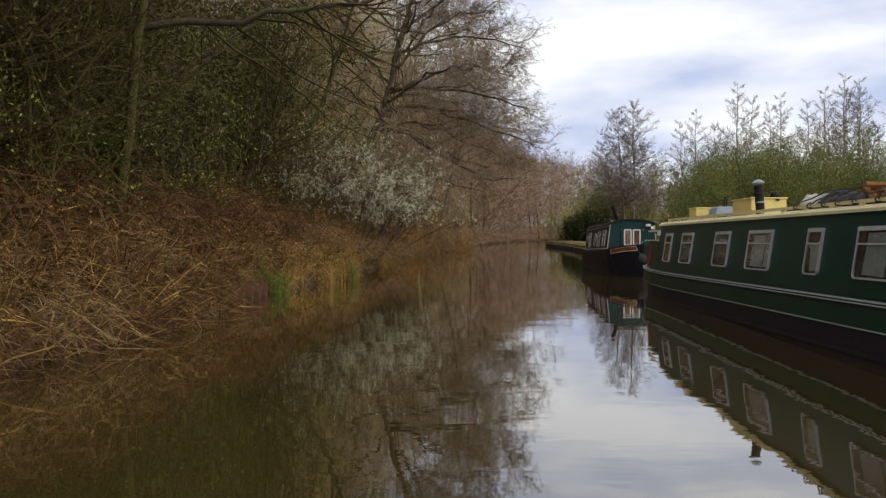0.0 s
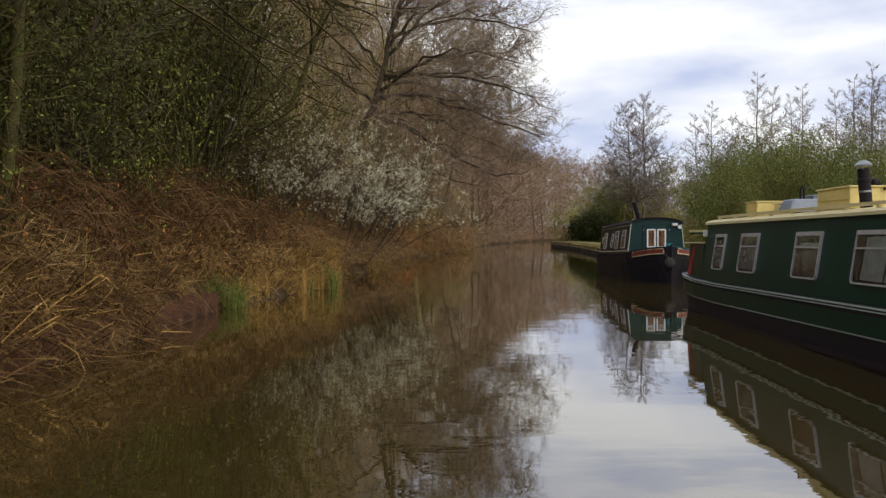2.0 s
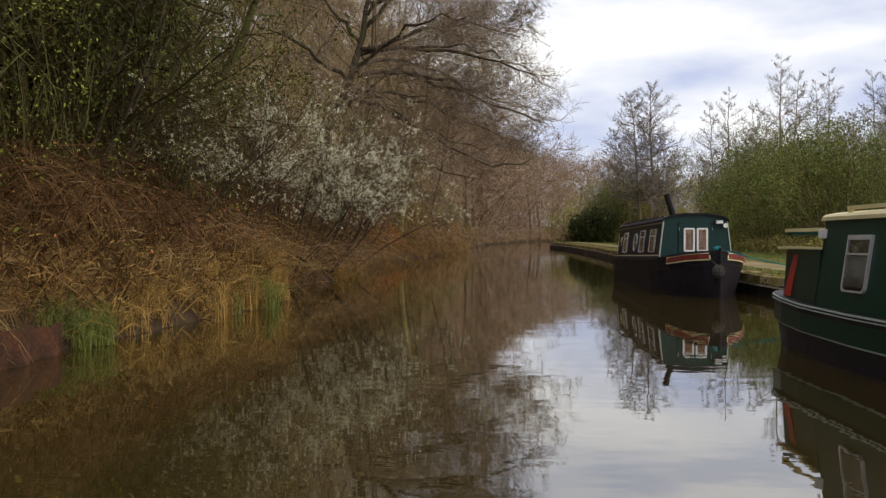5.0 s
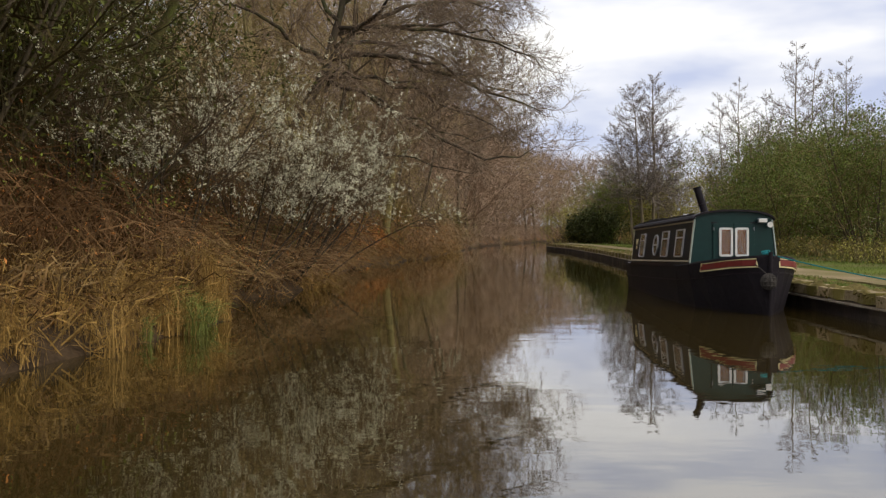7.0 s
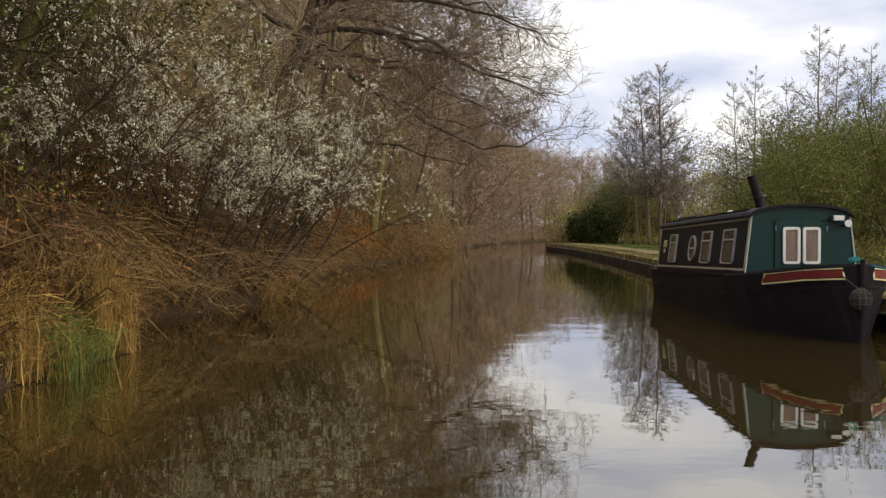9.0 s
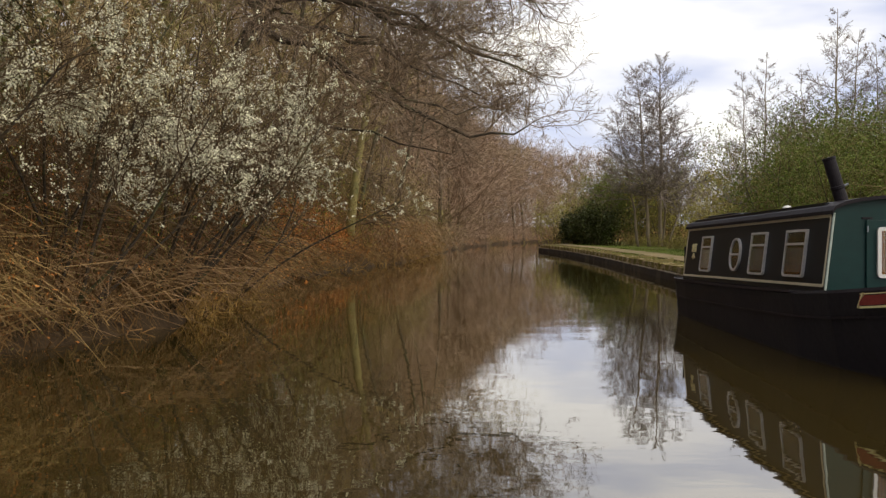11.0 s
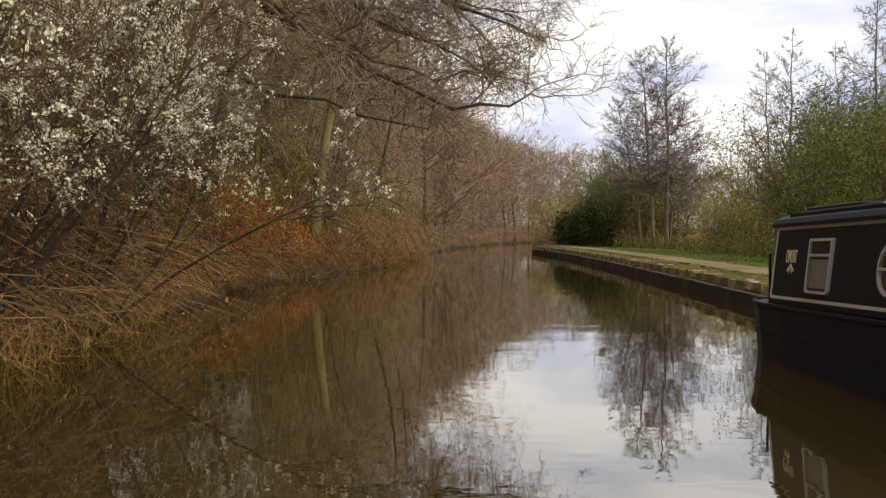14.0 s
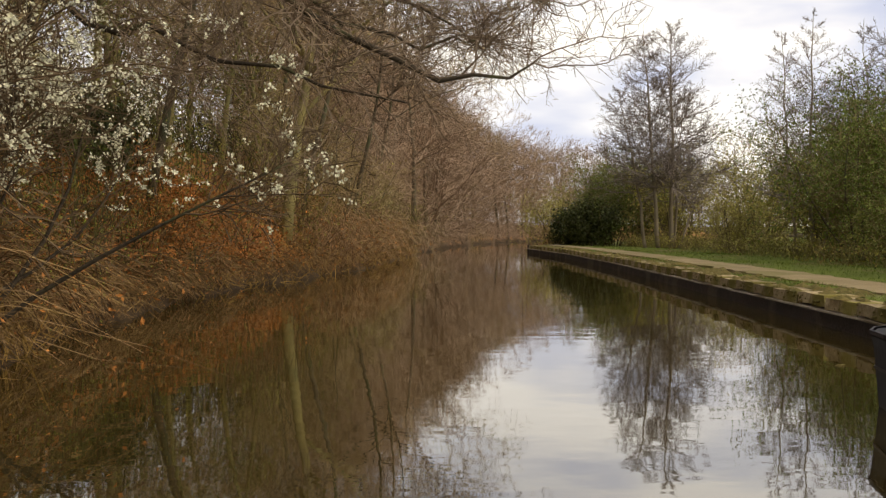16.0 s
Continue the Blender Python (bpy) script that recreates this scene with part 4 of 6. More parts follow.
def black_boat():
    m = pose(5.675, 27.16, 0.0, 0, 0, -1.43) @ pose(0, 0, 0, -1.6)
    ob = thing("narrowboat", m, "black-hulled narrowboat with dark teal cabin front moored", "narrowboat")
    st = [(-1.80, 0.05, 0.87, 0.02), (-1.74, 0.17, 0.865, 0.06), (-1.60, 0.34, 0.855, 0.14), (-1.40, 0.50, 0.84, 0.26), (-1.15, 0.635, 0.81, 0.40), (-0.8, 0.77, 0.775, 0.57), (-0.3, 0.85, 0.735, 0.72), (0.5, 0.88, 0.70, 0.80),
          (2.0, 0.88, 0.685, 0.82), (4.6, 0.88, 0.69, 0.82), (5.2, 0.86, 0.70, 0.80), (5.55, 0.78, 0.705, 0.72), (5.8, 0.62, 0.71, 0.56), (5.95, 0.40, 0.71, 0.34), (6.02, 0.15, 0.71, 0.10)]
    hull(ob, st, BLACK)
    for s in (1, -1):
        band(hull_side(st, 0.26, 0.012), 0.022, HULL_MAROON, ob, "rubbing_strake", side=s)
        band(hull_side(st[7:], 0.0, 0.03), 0.03, HULL_MAROON, ob, "gunwale_edge", side=s)
    z0, z1, b0, b1 = 0.70, 1.50, 0.76, 0.665
    cabin(ob, 0.0, 5.2, z0, z1, b0, b1, 0.145, CHARCOAL, TEAL_PAINT, BLACK)
    for s in (-1, 1):
        # coach line panel on the side
        k = side_pose(2.6, 1.115, z0, z1, b0, b1, s)
        fr = part("coach_line", ring_bm(rounded(5.15, 0.73, 0.03), rounded(5.09, 0.67, 0.02), 0.006), CREAM_LINE, ob)
        fr.matrix_local = k @ pose(0, -0.006, 0)
        for yc, w in ((0.81, 0.56), (1.95, 0.52), (4.06, 0.48)):
            window(ob, side_pose(yc, 1.09, z0, z1, b0, b1, s), w, 0.51, 0.05, ALU, UNLIT_IN, [(-w / 2 + 0.02, w / 2 - 0.02, 0.088, 0.112)], 0.024, drapes=[(LOW_NET, CURTAIN if yc > 4 else NET_GREY)])
        port = part("porthole", ring_bm(rounded(0.40, 0.43, 0.195, 8), rounded(0.35, 0.38, 0.17, 8), 0.03), ALU, ob)
        port.matrix_local = side_pose(2.77, 1.08, z0, z1, b0, b1, s) @ pose(0, -0.03, 0)
        part("pane", plate_bm(rounded(0.355, 0.385, 0.17, 8), 0.012, 0.018), GLASS, port)
        # no cloth here: a dark plate stands for the unlit cabin inside
        part("curtain", plate_bm(rounded(0.355, 0.385, 0.17, 8), 0.0262, 0.0295), UNLIT_IN, port)
        part("glazing_bar", box_bm(-0.18, 0.18, -0.004, 0.012, -0.012, 0.012), ALU, port)
        if s < 0:
            badge = part("badge", plate_bm([(0.03 * math.cos(a), 0.022 * math.sin(a) - 0.035) for a in np.linspace(0, 2 * math.pi, 14)[:-1]], -0.006, 0), CREAM, ob, "cream painted badge on the cabin side")
            badge.matrix_local = side_pose(4.74, 1.12, z0, z1, b0, b1, s)
            for k in (-1, 1):
                for tilt, size in ((28, 1.0), (62, 0.8)):
                    feather = part("feather", plate_bm([(k * x * size, z * size) for x, z in ((0.0, 0.0), (0.028, 0.008), (0.06, -0.004), (0.088, -0.034), (0.06, -0.028), (0.03, -0.022), (0.004, -0.018))][::k], -0.006, 0), CREAM, badge)
                    feather.matrix_local = pose(k * 0.006, 0, -0.045, 0, k * (tilt - 20))
            cu = bpy.data.curves.new("lettering", "FONT")
            cu.body, cu.size, cu.extrude, cu.align_x = "OWZAT", 0.105, 0.003, "CENTER"
            cu.materials.append(CREAM)
            txt = new("lettering", cu)
            txt.parent = badge
            txt.matrix_local = pose(0, -0.003, 0.0, 90) @ Matrix.Diagonal((0.66, 1.75, 1, 1))
    # bow flashes
    for s in (-1, 1):
        pts = hull_side(st, 0.11, 0.014)
        flash = [p for p in pts if -1.77 < p.y < -0.75]
        for off in (-0.062, 0.062):
            band([p + Vector((0, 0, off)) for p in flash], 0.020, CREAM, ob, "bow_flash_border", side=s)
        for end, slope in ((flash[0], 0.02), (flash[-1], -0.05)):
            band([end + Vector((0, -slope, -0.062)), end + Vector((-0.004, slope, 0.062))], 0.022, CREAM, ob, "bow_flash_border", side=s)
        band([p + Vector((-0.003, 0, 0)) for p in flash], 0.088, DULL_RED, ob, "bow_flash", "maroon painted bow flash", side=s)
    part("foredeck", plate_bm([(-0.5, 0), (0.5, 0), (0.5, 0.01), (-0.5, 0.01)], -1.35, -0.02), CHARCOAL, ob).location.z = 0.60
    part("stem_post", tube_bm([(0, -1.76, -0.4), (0, -1.83, 0.4), (0, -1.85, 0.92)], 0.032), BLACK, ob)
    # doors
    for s in (-1, 1):
        door = part("door", box_bm(-0.175, 0.175, -0.02, 0.0, 0.70, 1.42), TEAL_PAINT, ob, bevel=0.004)
        door.location = (s * 0.178, -0.006, 0)
        # flat darker strips paint the shaded sides of the pleats
        window(door, pose(-s * 0.042, -0.018, 1.10), 0.235, 0.50, 0.04, WHITE, CURTAIN_WARM, (), 0.036, "white framed door window with amber curtain", top=True,
               drapes=[(((q, -0.49), (q + 0.10, -0.49), (q + 0.09, 0.49), (q + 0.015, 0.49)), CURTAIN_FOLD_SHADE) for q in (-0.46, -0.25, -0.06, 0.14, 0.34)])
        part("hinge", tube_bm([(s * 0.168, -0.03, 1.30), (s * 0.168, -0.03, 1.36)], 0.008, 6), STEEL, door)
    for x, y in ((-0.34, 1.43), (0.34, 1.43)):
        part("vent_strip", box_bm(x - 0.05, x + 0.05, -0.016, -0.004, y, y + 0.018), BLACK, ob)
    for s in (-1, 1):
        part("corner_trim", tube_bm([(s * 0.755, -0.012, 0.71), (s * 0.664, -0.012, 1.49)], 0.012, 6), COACH_LINE, ob)
    lamp = part("headlamp", box_bm(0.40, 0.56, -0.10, -0.02, 1.43, 1.51), STEEL, ob, bevel=0.01)
    part("lens", box_bm(0.415, 0.545, -0.104, -0.10, 1.442, 1.498), WHITE, lamp)
    horn = part("horn", tube_bm([(0.60, -0.02, 1.40), (0.60, -0.06, 1.40), (0.60, -0.11, 1.40)], [0.02, 0.03, 0.05], 12), WHITE, ob, "white trumpet horn")
    chim = part("chimney", lathe_bm([(0.085, 0), (0.085, 0.03), (0.07, 0.04), (0.066, 0.20), (0.074, 0.21), (0.074, 0.235), (0.066, 0.24), (0.064, 0.52), (0.07, 0.53), (0.07, 0.55)]), BLACK, ob, "tall black steel chimney")
    chim.matrix_local = pose(-0.32, 0.55, 1.57, 0, -17)
    part("chimney_ring", tube_bm([(0.07, 0, 0.22), (0.12, 0, 0.23)], 0.012, 6), STEEL, chim)
    for x in (-0.60, 0.60):
        handrail(ob, x, 0.3, 5.0, 1.575, CHARCOAL)
    # stern: hatch slide, rear deck rail
    slide = part("hatch_slide", box_bm(-0.34, 0.34, 4.05, 5.28, 1.63, 1.69), CHARCOAL, ob, bevel=0.01)
    part("hatch_runner", box_bm(-0.42, -0.37, 3.5, 5.2, 1.60, 1.65), STEEL, slide)
    part("hatch_runner", box_bm(0.37, 0.42, 3.5, 5.2, 1.60, 1.65), STEEL, slide)
    part("stern_rail", tube_bm([(-0.66, 5.42, 0.69), (-0.66, 5.42, 1.20), (-0.50, 5.66, 1.22), (-0.2, 5.80, 1.23), (0.2, 5.80, 1.23), (0.50, 5.66, 1.22), (0.66, 5.42, 1.20), (0.66, 5.42, 0.69)], 0.016, 6), BLACK, ob)
    part("tiller", tube_bm([(0, 5.9, 0.69), (0, 5.9, 1.05), (0, 5.85, 1.15), (0, 5.4, 1.24)], 0.02, 8), STEEL, ob)
    return ob, m


black_boat_ob, black_m = black_boat()
mushroom(black_m @ pose(-0.2, 2.4, 1.63), WHITE, "white mushroom vent on the cabin roof", 0.62)


def fender():
    ob = thing("rope_fender", black_m @ pose(-0.06, -1.93, 0.47) @ Matrix.Diagonal((0.78, 0.78, 0.78, 1)), "round knotted dark rope fender on the bow", "fender")
    bm = bmesh.new()
    bmesh.ops.create_icosphere(bm, subdivisions=2, radius=0.15)
    for v in bm.verts:
        v.co *= 1 + 0.06 * math.sin(v.co.x * 60) * math.sin(v.co.z * 60)
        v.co.y *= 0.8
    part("ball", bm, ROPE_DARK, ob)
    for k in range(6):
        a = k * math.pi / 6
        part("strand", tube_bm([(0.155 * math.cos(t) * math.cos(a), 0.125 * math.cos(t) * math.sin(a), 0.155 * math.sin(t)) for t in np.linspace(0, 2 * math.pi, 17)], 0.012, 5), ROPE_DARK, ob)
    for z in (-0.08, 0, 0.08):
        q = math.sqrt(0.155 ** 2 - z * z)
        part("strand", tube_bm([(q * math.cos(t), 0.8 * q * math.sin(t), z) for t in np.linspace(0, 2 * math.pi, 17)], 0.012, 5), ROPE_DARK, ob)
    part("lanyard", tube_bm([(-0.02, 0.02, 0.14), (-0.2, 0.2, 0.34)], 0.01, 5), ROPE_DARK, ob)


fender()


def rope(name, a, b, sag, material, label, r=0.012):
    a, b = Vector(a), Vector(b)
    pts = [a.lerp(b, t) - Vector((0, 0, sag * 4 * t * (1 - t))) for t in np.linspace(0, 1, 14)]
    ob = part(name, tube_bm(pts, r, 6), material, None)
    return tagged(ob, label, "rope")


bow = black_m @ Vector((0.0, -1.62, 0.90))
rope("mooring_rope", bow, (8.0, 23.0, 0.45), 0.08, ROPE_TEAL, "taut teal mooring rope from bow to bank", 0.010)
bm_knot = bmesh.new()
for k in range(4):
    c = bow + Vector((-0.03 + 0.018 * k, -0.01 * k, 0.01 + 0.012 * (k % 2)))
    tube(bm_knot, [c + Vector((0.028 * math.cos(t), 0.022 * math.sin(t + k), 0.024 * math.sin(t + 0.8 * k))) for t in np.linspace(0, 2 * math.pi, 12)], 0.009, 5)
tagged(part("rope_hitch", bm_knot, ROPE_TEAL, None), "teal rope hitched round the bow stud", "rope")

# ---- trees ----
def gz(x, y):
    return float(ground_z(x, y))


def stand(x, y, turn=0.0, size=1.0, sink=0.05):
    return pose(x, y, gz(x, y) - sink, 0, 0, turn) @ Matrix.Diagonal((size, size, size, 1))


WOOD_SPEC = [dict(steps=9, wander=0.06, rise=0.02, kids=13, low=0.12, angle=50, ratio=0.55, taper=0.5, thin=0.36, end=0.15),
             dict(steps=6, wander=0.14, rise=0.03, kids=9, low=0.15, angle=42, ratio=0.5, taper=0.4, thin=0.34, end=0.2),
             dict(steps=4, wander=0.2, rise=0.01, kids=6, low=0.1, angle=42, ratio=0.5, taper=0.3, thin=0.42, end=0.35, least=0.004),
             dict(steps=3, wander=0.22, kids=4, low=0.1, angle=40, ratio=0.6, thin=0.55, end=0.6, least=0.0035),
             dict(steps=2, wander=0.2, end=0.7)]
FAR_SPEC = [dict(WOOD_SPEC[0], kids=16, low=0.08, steps=6), dict(WOOD_SPEC[1], kids=10, steps=4), dict(WOOD_SPEC[2], kids=7, steps=3, least=0.010), dict(steps=2, wander=0.2, end=0.7)]
SHRUB_SPEC = [dict(steps=6, wander=0.10, rise=0.02, kids=9, low=0.12, angle=45, ratio=0.5, taper=0.4, thin=0.55, end=0.3),
              dict(steps=4, wander=0.15, kids=7, low=0.12, angle=45, ratio=0.5, taper=0.3, thin=0.6, end=0.4, least=0.006),
              dict(steps=3, wander=0.18, kids=3, low=0.1, angle=40, ratio=0.6, thin=0.6, end=0.6, least=0.0045),
              dict(steps=2, wander=0.2, end=0.7)]


def fan(n, height, spread, seed, lean=(0, 0)):
    """Stems that rise from one foot."""
    r = random.Random(seed)
    out = []
    for k in range(n):
        a = r.uniform(0, 2 * math.pi)
        s = r.uniform(0.2, 1.0) * spread
        out.append(((0.25 * math.cos(a), 0.25 * math.sin(a)), height * r.uniform(0.65, 1.0), (s * math.cos(a) + lean[0], s * math.sin(a) + lean[1], 1)))
    return out


def bent(points, n, jitter, seed):
    """A crooked line of n steps through a few points."""
    r = np.random.default_rng(seed)
    pts = np.array(points, float)
    s = np.linspace(0, len(pts) - 1, n + 1)
    out = np.stack([np.interp(s, np.arange(len(pts)), pts[:, k]) for k in range(3)], 1)
    out[1:-1] = 0.25 * out[:-2] + 0.5 * out[1:-1] + 0.25 * out[2:]
    out[1:] += r.normal(size=(n, 3)) * jitter
    return [tuple(p) for p in out]


OAK = Vector((-5.0, 39.5, gz(-5.0, 39.5) - 0.1))
OAK_SPEC = [dict(WOOD_SPEC[0], kids=0), dict(WOOD_SPEC[1], kids=19, steps=9, wander=0.12, rise=0.0, ratio=0.40, low=0.12, thin=0.24), dict(WOOD_SPEC[2], kids=12, steps=7, wander=0.24, thin=0.36, least=0.004), dict(WOOD_SPEC[3], kids=7, steps=3, wander=0.28, least=0.0032), dict(WOOD_SPEC[4], steps=2, wander=0.3)]


def oak_limbs(g, spec):
    def local(*pts):
        return [tuple(Vector(p) - OAK) for p in pts]

    g.along(bent(local((-5.0, 39.5, OAK.z - 0.2), (-4.0, 39.5, 4.2), (-2.9, 39.4, 6.2), (-2.2, 39.8, 9.0), (-1.6, 40.2, 12.5)), 12, 0.05, 1), 0.24, 0, spec)
    for pts, rad in (([(-2.9, 39.4, 6.0), (-1.6, 39.2, 5.5), (-0.4, 39.3, 4.75), (1.4, 39.6, 3.75), (2.6, 39.8, 3.55), (3.5, 40.1, 3.75)], 0.09),
                     ([(-3.6, 39.4, 4.6), (-2.6, 39.0, 4.1), (-1.7, 38.8, 3.95), (0.2, 38.6, 3.3), (1.7, 38.4, 3.0)], 0.06),
                     ([(-2.8, 39.5, 6.6), (-1.0, 40.5, 6.9), (0.8, 41.5, 6.6), (2.6, 42.2, 6.0), (4.2, 42.6, 5.4)], 0.10),
                     ([(-2.6, 39.6, 7.4), (-0.8, 40.2, 8.3), (1.2, 41.0, 8.8), (3.2, 41.6, 8.5)], 0.09),
                     ([(-2.4, 39.8, 8.4), (-1.2, 40.5, 10.0), (0.4, 41.2, 11.2), (2.2, 41.8, 11.6)], 0.09),
                     ([(-2.6, 39.5, 7.0), (-1.4, 38.0, 7.6), (-0.2, 36.6, 8.0), (1.0, 35.6, 7.8)], 0.08),
                     ([(-2.0, 40.0, 9.8), (-1.4, 41.0, 11.6), (-0.6, 41.8, 13.2)], 0.07),
                     ([(-2.3, 39.8, 8.8), (-1.0, 38.8, 10.4), (0.4, 38.0, 11.6)], 0.07),
                     ([(-2.9, 39.4, 6.4), (-4.6, 38.6, 7.6), (-6.4, 37.8, 8.4)], 0.09),
                     ([(-2.5, 39.6, 7.8), (-4.0, 40.6, 9.6), (-5.4, 41.4, 10.8)], 0.08),
                     ([(-2.9, 39.4, 5.6), (-2.4, 37.8, 6.0), (-2.0, 36.0, 5.6), (-1.4, 34.4, 5.2)], 0.07),
                     ([(-2.8, 39.5, 6.6), (-2.2, 41.6, 7.6), (-1.0, 43.6, 8.0), (0.6, 45.2, 7.6), (2.0, 46.4, 7.0)], 0.09),
                     ([(-2.2, 39.8, 9.2), (-0.8, 40.0, 9.8), (1.0, 40.4, 10.2), (2.8, 40.8, 9.9), (3.8, 41.0, 9.4)], 0.08),
                     ([(-2.6, 39.6, 7.6), (-0.6, 39.4, 7.6), (1.2, 39.4, 7.5), (2.9, 39.6, 7.0), (3.9, 39.8, 6.4)], 0.08),
                     ([(-2.0, 40.0, 10.2), (-0.4, 40.4, 11.6), (1.2, 40.6, 12.6), (2.6, 40.8, 12.8)], 0.07),
                     ([(-2.2, 39.8, 9.4), (-1.6, 39.0, 11.0), (-0.8, 38.2, 12.6)], 0.06),
                     ([(-2.9, 39.4, 6.0), (-1.8, 40.2, 6.2), (-0.2, 41.0, 5.9), (1.6, 41.8, 5.2), (3.0, 42.4, 4.6)], 0.07)):
        g.along(bent(local(*pts), 10, 0.07, int(rad * 1000) + len(pts)), rad, 1, spec)
        if pts[-1][0] > 2.0:
            fork = [pts[1]] + [(x - 0.15 * k, y + 0.35 * k, z + 0.22 * k) for k, (x, y, z) in enumerate(pts[2:], 1)]
            g.along(bent(local(*fork), 9, 0.09, 70 + len(pts)), rad * 0.6, 1, spec)


oak = tree("oak_tree", Matrix.Translation(OAK), 11, 0.2, 1.0, OAK_SPEC, BARK_DARK, OAK_TWIG, "bare crooked oak leaning out over the canal", grow=oak_limbs, stems=[((0, 0), 0.5, (0.3, 0, 1))], sides=10)


IVY_SPEC = [dict(WOOD_SPEC[0], kids=8, wander=0.10, low=0.35), *WOOD_SPEC[1:]]


def ivy_limbs(g, spec):
    h = gz(-5.2, 14.0)
    g.along(bent([(0.2, 0, 4.45 - h), (1.4, 0.1, 4.52 - h), (2.6, 0.2, 4.68 - h), (4.4, 0.5, 5.0 - h), (5.8, 1.0, 5.5 - h)], 13, 0.06, 8), 0.075, 1, spec)
    g.along(bent([(0.2, 0, 5.0 - h), (1.5, 0.6, 5.5 - h), (3.4, 1.4, 5.3 - h), (4.8, 2.2, 5.0 - h)], 9, 0.05, 9), 0.055, 1, spec)


ivy_tree = tree("ivy_clad_tree", stand(-5.35, 14.0), 23, 0.10, 10, IVY_SPEC, BARK_MOSS, TWIG_OLIVE, "bare tree with ivy-covered trunk on the bank", grow=ivy_limbs, lean=(0.03, 0.0, 1), limb_bark=BARK_DARK)
mossy = tree("mossy_tree", stand(-4.95, 26.6), 24, 0.12, 10, IVY_SPEC, BARK_MOSS, TWIG_OLIVE, "straight mossy trunk rising behind the blossom", lean=(0.01, 0.0, 1), limb_bark=BARK_DARK)
n_ivy = 14000
ivy_z, ivy_a, ivy_r = rng.uniform(0.1, 6.5, n_ivy), rng.uniform(0, 2 * np.pi, n_ivy), rng.gamma(1.3, 0.10, n_ivy) + 0.075
v, f = leaves(np.stack([0.05 * ivy_z + ivy_r * np.cos(ivy_a), ivy_r * np.sin(ivy_a), ivy_z], 1), rng.uniform(0.018, 0.040, n_ivy))
mesh_object("ivy", v, f, LEAF_MOSS, ivy_tree, "dark green ivy leaves")

# slender trunks along the leaf-strewn bank
slim_spec = [dict(WOOD_SPEC[0], kids=9, low=0.35, wander=0.04)] + WOOD_SPEC[1:]
tree("ash_sapling", stand(-1.75, 51.0), 31, 0.19, 10.5, slim_spec, BARK_GREEN, TWIG, "slender bare tree with algae-green trunk on the bank", lean=(0.06, 0, 1))
slim_b = tree("ash_sapling", stand(-5.2, 47.5), 33, 0.12, 9.5, slim_spec, BARK_GREEN, TWIG, "slender bare green-barked tree on the leafy bank", lean=(0.02, 0, 1))
for x, y, a, s in ((-6.4, 49.5, 200, 1.05), (-4.0, 53.5, 130, 0.9), (-7.6, 46.0, 10, 1.1), (-3.4, 57.0, 250, 0.95), (-8.8, 52, 310, 1.1), (-5.8, 43.0, 20, 0.9), (-6.6, 51.5, 75, 0.8), (-4.6, 49.6, 160, 0.7), (-7.0, 54.0, 340, 0.9), (-5.6, 56.0, 100, 0.85)):
    copy_thing(slim_b, stand(x, y, a, s))

# mixed bare trees on the slope
bare_a = tree("bare_tree", stand(-7.5, 21.0), 41, 0.15, 11, WOOD_SPEC, BARK, TWIG_OLIVE, "bare woodland tree on the wooded bank")
bare_b = tree("bare_tree", stand(-6.2, 31.5), 42, 0.13, 10, WOOD_SPEC, BARK, TWIG, "bare woodland tree on the wooded bank")
rw = random.Random(5)
for x, y, k in ((-9.5, 10, 0), (-7.2, 26.0, 1), (-11, 24, 0), (-9, 35.0, 1), (-3.4, 63, 1), (-7.4, 6.0, 1)):
    copy_thing((bare_a, bare_b)[k], stand(x, y, rw.uniform(0, 360), rw.uniform(0.95, 1.25)))

HAZE_SPEC = [dict(WOOD_SPEC[0], kids=15, low=0.42), dict(WOOD_SPEC[1], kids=11), dict(WOOD_SPEC[2], kids=8, least=0.006), dict(WOOD_SPEC[3], kids=4, least=0.005), WOOD_SPEC[4]]
lean_a = tree("leaning_tree", stand(-4.1, 46.0), 47, 0.105, 13.5, HAZE_SPEC, BARK, TWIG, "bare tree leaning out over the canal", lean=(0.22, 0, 1))
for x, y, a, s in ((-1.8, 54.5, 12, 0.92), (-0.6, 59.5, -15, 0.9), (-0.2, 65.0, 20, 0.92), (-3.6, 58.0, 8, 1.0)):
    copy_thing(lean_a, stand(x, y, a, s))

